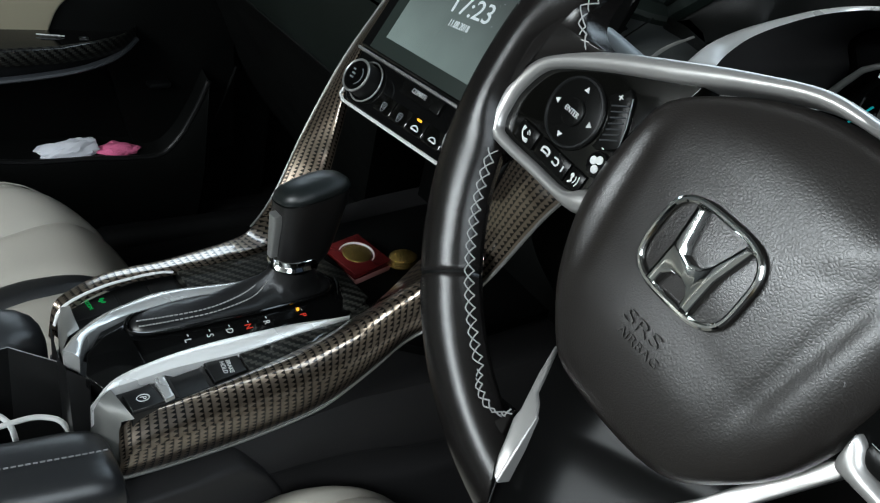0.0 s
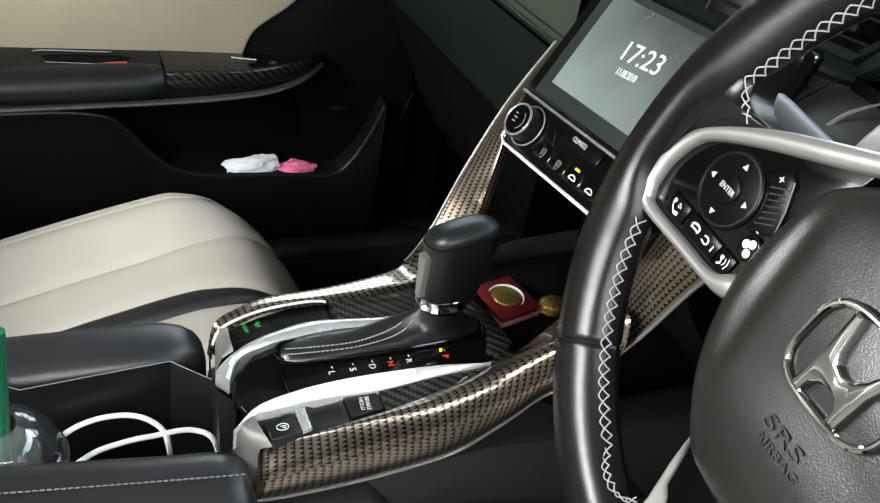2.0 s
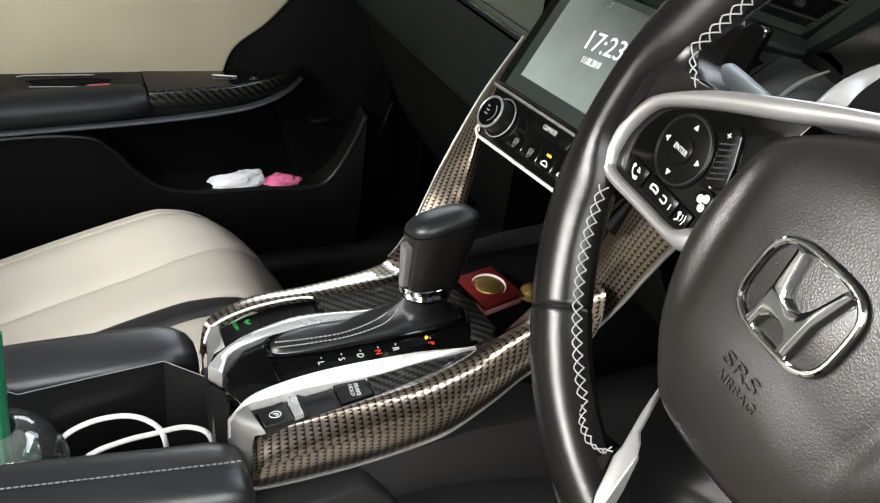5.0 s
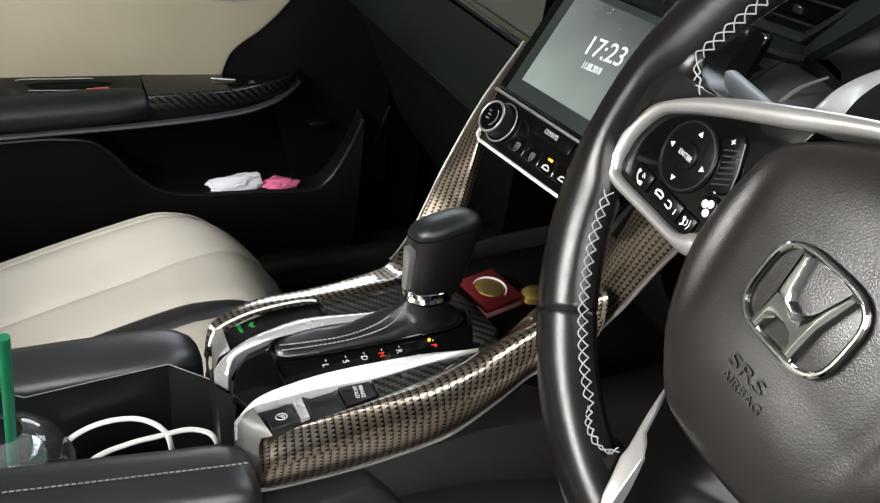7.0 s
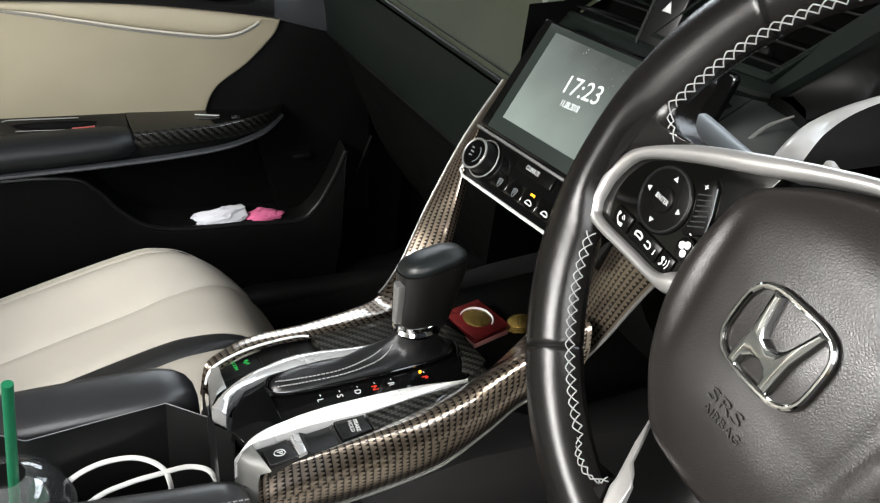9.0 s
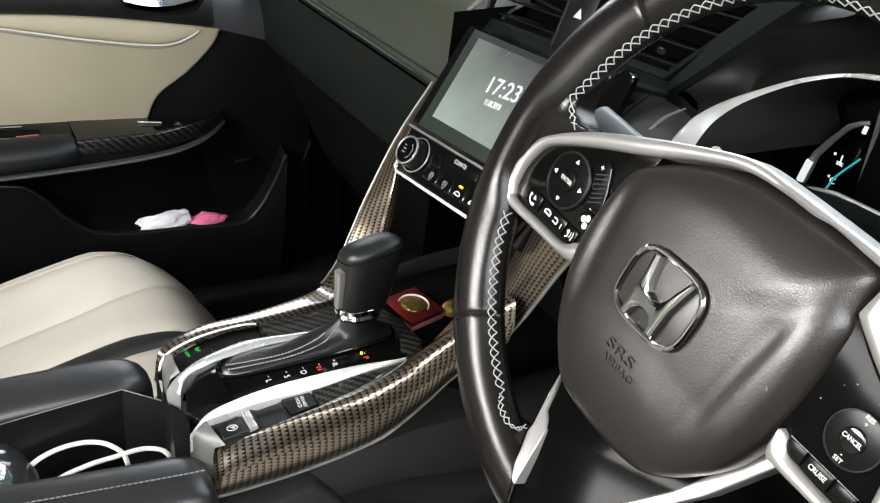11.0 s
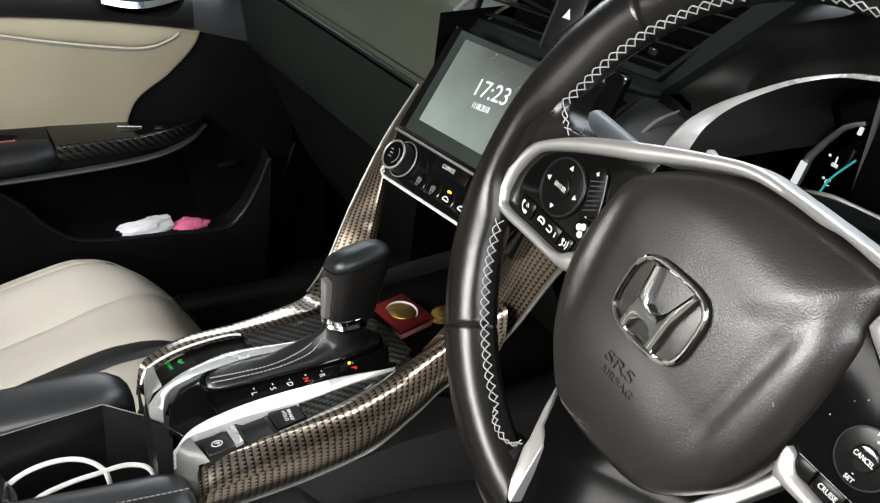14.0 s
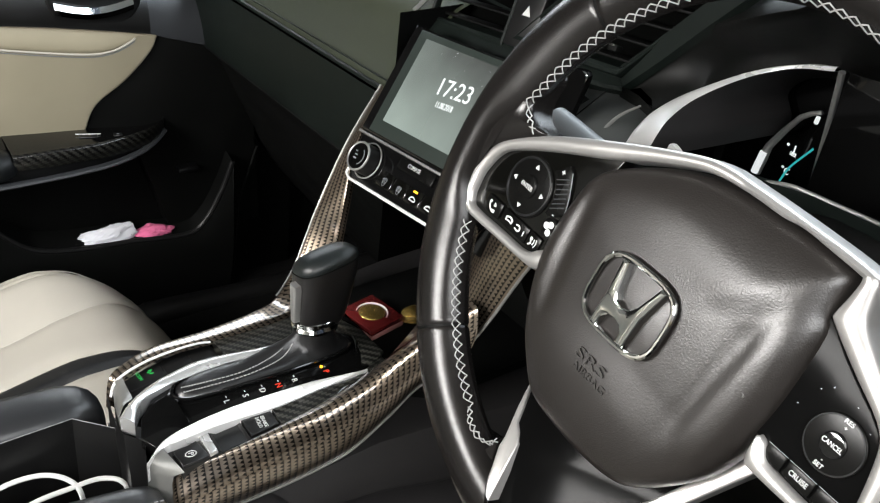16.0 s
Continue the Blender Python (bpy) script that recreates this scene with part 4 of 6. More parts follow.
def rim_point(deg, phi, grow=1.0, lift=0.0):
    """A point of the rim's skin: the inner side swells at the thumb rests and sinks behind the spokes."""
    off = [abs((deg - c + 180) % 360 - 180) for c in (22, 158)]
    thumb = sum(math.exp(-(d / 12.0) ** 2) for d in off)
    spoke = max(0.0, min(1.0, (16.0 - min(abs((deg - c + 180) % 360 - 180) for c in (-1, 181))) / 10.0))
    spoke = spoke * spoke * (3 - 2 * spoke)
    c, s = math.cos(phi), math.sin(phi)
    swell = 0.0042 * thumb * (1 - spoke) * max(0.0, s) ** 0.5 - (0.0035 * max(0.0, -s) ** 0.5)
    a = (RIM_A + ((swell - 0.009 * spoke) if c < 0 else 0.0)) * grow + lift
    r = RIM_R + 0.0100 * max(0.0, math.sin(radians(deg))) ** 4 + 0.0022 * min(1.0, 2.5 * max(0.0, -math.sin(radians(deg))))
    return polar(r + a * c, deg, (RIM_B * grow + lift) * s)


def rim_section(deg, grow=1.0):
    """The rim's cross-section at an angle."""
    return [rim_point(deg, 2 * math.pi * j / 24, grow) for j in range(24)]


def make_wheel():
    w = thing("steering_wheel", "black leather steering wheel with silver spokes and white cross-stitching", "steering wheel", m=WHEEL)
    cuts = [42, 138, 223, 317]
    for a, b in zip(cuts, cuts[1:] + [cuts[0] + 360]):
        n = max(10, int((b - a) / 3))
        degs = [a + 0.3, a + 0.8] + [a + 1.4 + (b - a - 2.8) * i / n for i in range(n + 1)] + [b - 0.8, b - 0.3]
        rows = [rim_section(degs[0], 0.93), rim_section(degs[0], 0.97)] + [rim_section(d) for d in degs[1:-1]] + [rim_section(degs[-1], 0.97), rim_section(degs[-1], 0.93)]
        part("rim_grip", skin(rows, closed=True, caps=True), RIM, w, "smooth black leather rim section")
    for c in cuts:
        part("rim_seam", skin([rim_section(c - 0.4, 0.955), rim_section(c + 0.4, 0.955)], closed=True, caps=True), DARK, w)

    # cross-stitching along the inner front edge of the rim
    def lace(path, across, name):
        bm = bmesh.new()
        k = len(path)
        for i in range(k - 1):
            for a, b in ((0, 1), (1, 0)):
                p, q = path[i] + across[i] * (1 if a else -1), path[i + 1] + across[i + 1] * (1 if b else -1)
                mid = (p + q) / 2 + Vector((0, 0, 0.0006))
                tube([p - Vector((0, 0, 0.0006)), p.lerp(mid, 0.4), mid, q.lerp(mid, 0.4), q - Vector((0, 0, 0.0006))], 0.00040, 5, bm=bm)
        part(name, bm, THREAD, w, "white cross-stitched thread")

    def rim_lace(d0, d1, name, tail=()):
        n = int(abs(d1 - d0) * radians(1) * 0.152 / 0.0068)
        degs = [d0 + (d1 - d0) * i / n for i in range(n + 1)]
        drift = [158 if abs(d - 90) > 100 else 153 for d in degs]
        lo = [rim_point(d, radians(m - 12), 1.0, 0.0004) for d, m in zip(degs, drift)]
        hi = [rim_point(d, radians(m + 12), 1.0, 0.0004) for d, m in zip(degs, drift)]
        path, across = [(a + b) / 2 + Vector((0, 0, 0.0006)) for a, b in zip(lo, hi)], [(a - b).normalized() * 0.0029 for a, b in zip(lo, hi)]
        for p, ax in tail:
            path.append(Vector(p))
            across.append(Vector(ax))
        lace(path, across, name)

    # the lower laces drift outwards and end at the lower spoke's trim
    for s in (1, -1):
        run = cr([rim_point(90 + 153.0 * s, radians(157), 1.0, 0.0006), (-0.0594 * s, -0.1396, 0.0106), (-0.0533 * s, -0.1420, 0.0104), (-0.0480 * s, -0.1430, 0.0095), (-0.0440 * s, -0.1431, 0.0079), (-0.0417 * s, -0.1426, 0.0058), (-0.0364 * s, -0.1363, 0.0105), (-0.0348 * s, -0.1331, 0.0095), (-0.0336 * s, -0.1299, 0.0085)], 8)
        step = [run[0]]
        for p in run:
            if (p - step[-1]).length > 0.0050:
                step.append(p)
        run = step
        tail = []
        for i, p in enumerate(run):
            d = (run[min(i + 1, len(run) - 1)] - run[max(i - 1, 0)]).normalized()
            tail.append((p, d.cross(Vector((0, 0, 1))) * (0.0031 * s * (0.85 if i < 5 else 0.4))))
        rim_lace(90 + (107 if s > 0 else 122) * s, 90 + 151.0 * s, "stitching", tail)
    # the upper laces turn off the rim and run along the notch above each spoke
    for s in (1, -1):
        rim_lace(90, 90 + 73 * s, "stitching", [((-0.1362 * s, 0.0365, 0.0092), (-0.0026 * s, -0.0004, 0)), ((-0.1320 * s, 0.0322, 0.0090), (-0.0014 * s, -0.0022, 0)), ((-0.1255 * s, 0.0304, 0.0086), (-0.0004 * s, -0.0020, 0))])

    # leather webs that carry the rim into the spokes
    for s in (1, -1):
        def web(pts, lo, hi, r, puff=0.0042):
            o = [(p.x, p.y) for p in cr([(x * s, y, 0) for x, y in pts], 4, True)]
            cx, cy = sum(p[0] for p in o) / len(o), sum(p[1] for p in o) / len(o)
            rings = [(1.0, lo), (1.0, hi - r), (0.985, hi - 0.4 * r), (0.94, hi), (0.82, hi + 0.43 * puff), (0.6, hi + 0.76 * puff), (0.3, hi + 0.95 * puff), (0.02, hi + puff)]
            part("spoke_web", skin([[(cx + (x - cx) * f, cy + (y - cy) * f, z) for x, y in o] for f, z in rings], closed=True, caps=True), RIM, w, smooth=70)
        if s < 0:
            web([(-0.178, 0.062), (-0.152, 0.068), (-0.140, 0.062), (-0.138, 0.052), (-0.130, 0.0455), (-0.120, 0.0420), (-0.108, 0.0400), (-0.118, 0.0310), (-0.129, 0.0200), (-0.135, 0.010), (-0.139, -0.010), (-0.138, -0.030), (-0.150, -0.032), (-0.185, -0.010)], -0.012, 0.0052, 0.004, 0.002)
        else:
            web([(-0.178, 0.062), (-0.152, 0.068), (-0.1400, 0.0620), (-0.1400, 0.0500), (-0.1390, 0.0420), (-0.1350, 0.0365), (-0.1270, 0.0335), (-0.1160, 0.0318), (-0.1400, 0.0140), (-0.1550, 0.000), (-0.1600, -0.022), (-0.1850, -0.010)], -0.012, 0.0062, 0.004)
        web([(-0.178, -0.030), (-0.1580, -0.028), (-0.1500, -0.038), (-0.1420, -0.042), (-0.1480, -0.052), (-0.1540, -0.064), (-0.172, -0.068)], -0.014, 0.0000, 0.004)
        web([(-0.0440, -0.1459), (-0.0399, -0.1428), (-0.0373, -0.1380), (-0.0342, -0.1302), (-0.0344, -0.1373), (-0.0317, -0.1485), (-0.0295, -0.1584), (-0.0251, -0.1685), (-0.0450, -0.1820), (-0.0750, -0.1700), (-0.0720, -0.1550)], -0.018, 0.0062, 0.004, 0.0015)

    # hub behind the pad
    hub = [(x * 0.93, y * 0.93) for x, y in pad_outline()]
    part("hub", slab(hub, -0.050, -0.006, 0.004), DARK, w)

    # the air-bag pad: a domed cushion with soft creases running to its corners
    o = pad_outline()
    table = [(0.965, -0.022), (0.995, -0.012), (1.0, -0.004), (0.988, 0.0032), (0.962, 0.0076), (0.91, 0.0113), (0.81, 0.0147), (0.65, 0.0177), (0.44, 0.0198), (0.22, 0.0207), (0.02, 0.0210)]
    table = cr([(f, z, 0) for f, z in table], 4)

    def relief(x, y, f):
        """A groove runs from beside the badge to the lower edge, and the cheek beyond it stands a little proud."""
        a, b = Vector((abs(x), y)), Vector((0.0610, 0.0227))
        along = (Vector((0.0529, -0.0440)) - b)
        t = (a - b).dot(along) / along.length_squared
        side = (a - b).dot(Vector((-along.y, along.x)).normalized())
        fade = max(0.0, min(1.0, (t + 0.25) * 3)) * max(0.0, min(1.0, (1.25 - t) * 3)) * max(0.0, min(1.0, (1.0 - f) * 9))
        up = 0.006 * math.log(1 + math.exp(min(30.0, (y - 0.040 + 0.02 * x) / 0.006)))
        return -0.16 * up + fade * (-0.0024 * math.exp(-(side / 0.0060) ** 2) + 0.0020 * math.tanh(side / 0.010))

    rows = []
    for p in table:
        f, z = p.x, p.y
        rows.append([(x * f, -0.012 + (y + 0.012) * f, z + relief(x * f, -0.012 + (y + 0.012) * f, f)) for x, y in o])
    part("airbag_pad", skin(rows, closed=True, caps=True), PAD, w, "grained black air-bag cover", smooth=60)

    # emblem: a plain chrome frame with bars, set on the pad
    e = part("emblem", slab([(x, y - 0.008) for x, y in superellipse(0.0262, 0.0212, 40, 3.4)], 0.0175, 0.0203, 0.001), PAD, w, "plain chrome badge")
    ring = [Vector((x, y - 0.008, 0.0215)) for x, y in superellipse(0.0262, 0.0212, 56, 3.4)]
    part("emblem_frame", tube(ring, 0.0018, 10, closed=True, up=(0, 0, 1)), CHROME, e, "chrome frame")
    arch = [(-0.0088, -0.0276), (-0.0080, -0.0212), (-0.0050, -0.0180), (0.0, -0.0172), (0.0040, -0.0184), (0.0062, -0.0214), (0.0066, -0.0270)]
    notch = [(0.0140, 0.0112), (0.0078, -0.0036), (0.0046, -0.0082), (0.0, -0.0096), (-0.0046, -0.0082), (-0.0068, -0.0036), (-0.0096, 0.0112)]
    bars = [(-0.0142, 0.0112), (-0.0130, -0.0080), (-0.0138, -0.0276)] + arch + [(0.0122, -0.0268), (0.0132, -0.0090), (0.0184, 0.0110)] + notch
    part("emblem_shape", slab(bars, 0.0195, 0.0256, 0.0016), CHROME, e, "tapering chrome bars", smooth=20)
    writing("embossed_text", "SRS", 0.0088, Matrix.Translation((-0.0016, -0.0470, 0.0204)), PAD, w, width=1.75)
    writing("embossed_text", "AIRBAG", 0.0060, Matrix.Translation((0.0018, -0.0545, 0.0201)), PAD, w, width=1.25)
    part("pad_mark", tube([Vector((0.0695, -0.0065, 0.0150)) + Vector((0.0046 * math.cos(a), 0.0024 * math.sin(a), 0)) for a in (2 * math.pi * i / 20 for i in range(17))], 0.0006, 6), PAD, w)

    # upper silver trim: over the pad and down round each button pod
    outer = [(-0.0735, -0.0355), (-0.080, -0.0385), (-0.090, -0.0390), (-0.115, -0.0395), (-0.148, -0.0400), (-0.157, -0.034), (-0.1605, -0.024), (-0.1605, -0.010), (-0.152, 0.0085), (-0.139, 0.0205), (-0.111, 0.0360), (-0.072, 0.0530), (-0.040, 0.0655), (-0.010, 0.0750), (0.016, 0.0756), (0.036, 0.0752), (0.0536, 0.0746), (0.0720, 0.0737), (0.0857, 0.0722), (0.0905, 0.0700), (0.0928, 0.0628), (0.0957, 0.0536), (0.1000, 0.0492), (0.1052, 0.0453), (0.1148, 0.0380), (0.1274, 0.0288), (0.1345, 0.0215), (0.1397, 0.0127), (0.1435, 0.0000), (0.1450, -0.0157), (0.1440, -0.0290), (0.1390, -0.0350), (0.1267, -0.0350), (0.1104, -0.0352), (0.0952, -0.0353), (0.0880, -0.0345), (0.0864, -0.0260), (0.0864, -0.0195)]
    inner = [(-0.0740, -0.0235), (-0.0800, -0.0245), (-0.0900, -0.0320), (-0.115, -0.0330), (-0.1445, -0.0335), (-0.1500, -0.0285), (-0.1512, -0.020), (-0.1508, -0.010), (-0.1455, 0.004), (-0.136, 0.0125), (-0.108, 0.0265), (-0.070, 0.0425), (-0.040, 0.0565), (-0.010, 0.0678), (0.016, 0.0702), (0.036, 0.0697), (0.0482, 0.0709), (0.0665, 0.0692), (0.0800, 0.0678), (0.0826, 0.0664), (0.0823, 0.0573), (0.0810, 0.0478), (0.0827, 0.0448), (0.0948, 0.0370), (0.1062, 0.0303), (0.1181, 0.0238), (0.1250, 0.0189), (0.1292, 0.0127), (0.1329, 0.0004), (0.1365, -0.0150), (0.1378, -0.0240), (0.1340, -0.0285), (0.1230, -0.0280), (0.1118, -0.0276), (0.0970, -0.0258), (0.0918, -0.0200), (0.0885, -0.0182), (0.0872, -0.0179)]
    panels = {1: [(-0.152, -0.027), (-0.1525, -0.012), (-0.147, 0.005), (-0.137, 0.0135), (-0.108, 0.0280), (-0.081, 0.0395), (-0.060, 0.047), (-0.066, 0.020), (-0.074, -0.010), (-0.0745, -0.026), (-0.085, -0.034), (-0.146, -0.035)],
              -1: [(0.078, 0.047), (0.084, 0.0440), (0.096, 0.0355), (0.107, 0.0290), (0.119, 0.0225), (0.126, 0.0175), (0.130, 0.0115), (0.1340, -0.0005), (0.1375, -0.0160), (0.1385, -0.0245), (0.134, -0.0295), (0.112, -0.0285), (0.097, -0.0265), (0.091, -0.0205), (0.078, -0.0190)]}
    legs = {1: [(-0.0466, -0.0993), (-0.0388, -0.1103), (-0.0331, -0.1187), (-0.0274, -0.1211), (-0.0223, -0.1252), (-0.0152, -0.1398), (-0.0091, -0.1556), (-0.0132, -0.1548), (-0.0193, -0.1475), (-0.0241, -0.1407), (-0.0302, -0.1331), (-0.0319, -0.1281), (-0.0415, -0.1127), (-0.0482, -0.0996)],
            -1: [(0.0870, -0.0330), (0.0890, -0.0430), (0.0690, -0.0850), (0.0496, -0.1188), (0.0426, -0.1363), (0.0340, -0.1356), (0.0339, -0.1308), (0.0545, -0.0955), (0.0780, -0.0450)]}

    def climb(bm):
        """The lower spoke rises towards the driver as it runs down onto the rim."""
        for v in bm.verts:
            v.co.z += min(0.038, 0.62 * max(0.0, -0.09 - v.co.y))
        return bm

    rows = []
    for p, q in zip(cr([(x, y, 0) for x, y in outer], 4), cr([(x, y, 0) for x, y in inner], 4)):
        rows.append([p.lerp(q, f) + Vector((0, 0, z)) for f, z in ((0, -0.012), (0, 0.0032), (0.05, 0.0056), (0.16, 0.0074), (0.5, 0.0085), (0.84, 0.0074), (0.95, 0.0056), (1, 0.0032), (1, -0.012))])
    part("silver_trim", skin(rows, closed=True, caps=True), WHEEL_SILVER, w, "satin silver spoke trim", smooth=60)
    for side in (1, -1):
        part("switch_panel", slab(panels[side], -0.012, 0.0032, 0.001), POD if side > 0 else SPOKE, w, "black switch panel")
        part("lower_trim", climb(slab(legs[side], -0.030, -0.014, 0.0012)), WHEEL_SILVER, w, "satin silver lower spoke trim")
    plate = [(-0.070, -0.060), (0.074, -0.045)] + [(0.074 + (0.0400 - 0.074) * k / 8, -0.045 + (-0.150 + 0.045) * k / 8) for k in range(1, 8)] + [(0.0400, -0.150), (0.004, -0.176), (-0.016, -0.180)] + [(-0.0051 + (-0.058 - (-0.0051)) * k / 8, -0.176 + 0.092 * k / 8) for k in range(0, 8)]
    part("lower_spoke", climb(slab(plate, -0.045, -0.0165, 0.002)), SPOKE, w, "gloss black lower spoke")

    # left pod: a four-way dial, a rocker and three keys
    c = Vector((-0.1127, 0.0, 0.0032))
    at = Matrix.Translation(c)
    dial = part("dial", disc(0.0195, -0.002, 0.0016, 0.001, 44, at), KEY, w, "round four-way dial")
    part("dial_ring", tube([c + polar(0.0178, a, 0.0014) for a in range(0, 360, 8)], 0.0009, 6, closed=True), PLASTIC, dial)
    part("dial_button", disc(0.0075, 0.0, 0.0030, 0.001, 32, at), KEY, dial)
    writing("dial_text", "ENTER", 0.0040, at @ Matrix.Translation((0, 0, 0.0031)), PRINT, dial, width=0.9)
    for a in (0, 90, 180, 270):
        tri = [(0.0148, 0.0), (0.0120, 0.0017), (0.0120, -0.0017)]
        part("arrow", slab(tri, 0.0014, 0.0021, 0.0001, at @ pose(0, 0, 0, 0, 0, a)), PRINT, dial)
    rock = [(c.x + p.x, c.y + p.y) for p in (polar(0.0222, a) for a in range(-16, 61, 7))] + [(-0.0905, 0.0268), (-0.0864, 0.0240), (-0.0800, 0.0110), (-0.0768, 0.0012), (-0.0812, -0.0026), (-0.0885, -0.0066)]
    rocker = part("rocker", slab(rock, 0.0, 0.0056, 0.0008), KEY, w, "ribbed volume rocker")
    for i in range(7):
        f = (i + 1.2) / 8.6
        a, b = c + polar(0.0236, -12 + 62 * f, 0.0025), Vector((-0.0785 - 0.0085 * f, 0.0010 + 0.0225 * f, 0.0057))
        part("rocker_rib", tube([a, b], 0.00042, 5), PLATE_TRIM, rocker)
    # highlight on the rocker's right edge, put in as a grey line
    part("rocker_glint", tube([(-0.0862, 0.0238, 0.0056), (-0.0798, 0.0110, 0.0056), (-0.0770, 0.0016, 0.0056)], 0.00035, 5), GREY, rocker)
    writing("rocker_text", "+", 0.0062, Matrix.Translation((-0.0925, 0.0205, 0.0058)), PRINT, rocker)
    writing("rocker_text", "-", 0.0062, Matrix.Translation((-0.0842, -0.0030, 0.0058)), PRINT, rocker)
    kx, ky = -0.0825, -0.0115
    b = part("button", disc(0.0066, 0.0, 0.0026, 0.001, 28, Matrix.Translation((kx, ky, 0.0032))), GLOSS, w, "round display key")
    for dx, dy in ((-0.0023, 0.0008), (0.0008, 0.0026), (0.0010, -0.0024)):
        part("icon", disc(0.0022, 0.0024, 0.0029, 0.0001, 14, Matrix.Translation((kx + dx, ky + dy, 0.0032))), PRINT, b)
    z = 0.0051
    flatk = dict(flat=0.4, up=(0, 0, 1))
    for x, wide in ((-0.1310, 0.016), (-0.1080, 0.026), (-0.0885, 0.011)):
        k = part("button", rbox((wide, 0.0105, 0.003), Matrix.Translation((x, -0.0252, 0.0034)), 0.0008), KEY, w, "flat key with white symbol")
        if x < -0.13:
            hand = cr([(x - 0.0030, -0.0222, z), (x - 0.0034, -0.0252, z), (x - 0.0006, -0.0280, z), (x + 0.0030, -0.0278, z)], 4)
            part("icon", tube(hand, [0.0011, 0.0011, 0.0010, 0.0006, 0.0005, 0.0005, 0.0005, 0.0005, 0.0006, 0.0010, 0.0011, 0.0011, 0.0011], 6, **flatk), PRINT, k)
            for g in (0.0016, 0.0030):
                part("icon", tube([Vector((x - 0.0004, -0.0254, z)) + polar(g, a) for a in range(15, 80, 15)], 0.00035, 5, **flatk), PRINT, k)
        elif x < -0.1:
            part("icon", tube(cr([(x - 0.0080, -0.0262, z), (x - 0.0084, -0.0238, z), (x - 0.0056, -0.0228, z), (x - 0.0028, -0.0238, z), (x - 0.0032, -0.0262, z)], 3), 0.0007, 5, **flatk), PRINT, k)
            part("icon", tube([(x - 0.0072, -0.0254, z), (x - 0.0040, -0.0254, z)], 0.0006, 5, **flatk), PRINT, k)
            part("icon", tube(cr([(x + 0.0012, -0.0262, z), (x + 0.0046, -0.0266, z), (x + 0.0056, -0.0250, z), (x + 0.0044, -0.0234, z), (x + 0.0016, -0.0236, z)], 3), 0.00055, 5, **flatk), PRINT, k)
            part("icon", tube([(x + 0.0096, -0.0270, z), (x + 0.0096, -0.0238, z)], 0.00045, 5, **flatk), PRINT, k)
        else:
            part("icon", disc(0.0012, 0.0, 0.0003, 0.0001, 12, Matrix.Translation((x - 0.0022, -0.0238, z - 0.0002))), PRINT, k)
            part("icon", tube([(x - 0.0030, -0.0280, z), (x - 0.0012, -0.0264, z), (x - 0.0020, -0.0250, z)], 0.0006, 5, **flatk), PRINT, k)
            for g in (0.0, 0.0018):
                part("icon", tube([(x + 0.0002 + g, -0.0268 - g * 0.5, z), (x + 0.0010 + g, -0.0250, z), (x + 0.0002 + g, -0.0230 + g * 0.5, z)], 0.00035, 5, **flatk), PRINT, k)

    # right pod: the cruise dial and two keys
    c = Vector((0.1145, 0.0010, 0.0032))
    at = Matrix.Translation(c)
    dial = part("dial", disc(0.0148, -0.002, 0.0016, 0.001, 44, at), KEY, w, "round cruise dial")
    part("dial_button", disc(0.0062, 0.0, 0.0030, 0.001, 32, at), GLOSS, dial)
    part("dial_ring", tube([c + polar(0.0136, a, 0.0012) for a in range(0, 360, 8)], 0.0006, 6, closed=True), PLASTIC, dial)
    writing("dial_text", "CANCEL", 0.0034, at @ Matrix.Translation((0, 0, 0.0031)), PRINT, dial, width=0.80)
    writing("dial_text", "RES\n+", 0.0031, at @ Matrix.Translation((0, 0.0108, 0.0018)), PRINT, dial)
    writing("dial_text", "-\nSET", 0.0031, at @ Matrix.Translation((0, -0.0100, 0.0018)), PRINT, dial)
    for x, wide in ((0.0975, 0.0110), (0.1117, 0.0152), (0.1262, 0.0120)):
        k = part("button", rbox((wide, 0.0086, 0.003), Matrix.Translation((x, -0.0222, 0.0034)), 0.0008), KEY, w, "flat key with white word" if wide > 0.015 else "blank flat key")
        if wide > 0.015:
            writing("key_text", "CRUISE", 0.0037, Matrix.Translation((x, -0.0222, 0.0051)), PRINT, k, width=0.85)
        part("key_edge", tube([(x - wide / 2, -0.0178, 0.0048), (x + wide / 2, -0.0178, 0.0048)], 0.0002, 5), GREY, k)
    rnd = random.Random(5)
    for i in range(9):
        p = Vector((rnd.uniform(0.090, 0.125), rnd.uniform(-0.012, 0.024), 0.0033))
        part("dust_speck", tube([p, p + Vector((0.0004, 0.0002, 0))], rnd.uniform(0.00012, 0.0003), 5), PAPER, w)
    return w


def pad_outline():
    o = [(-0.071, 0.034), (-0.048, 0.051), (-0.023, 0.063), (0.002, 0.069), (0.035, 0.0705), (0.058, 0.0705), (0.0735, 0.0693), (0.0797, 0.0655), (0.0806, 0.0570), (0.0817, 0.0465), (0.0850, 0.0385), (0.0862, 0.019), (0.0864, -0.002), (0.0845, -0.024), (0.0800, -0.046), (0.0710, -0.065), (0.0510, -0.089), (0.0350, -0.0975), (0.0100, -0.1005), (-0.0160, -0.1000), (-0.0350, -0.0965), (-0.050, -0.084), (-0.0650, -0.065), (-0.0760, -0.037), (-0.0795, -0.013), (-0.0770, 0.013)]
    return [(p.x, p.y) for p in cr([(x, y, 0) for x, y in o], 3, True)]


make_wheel()


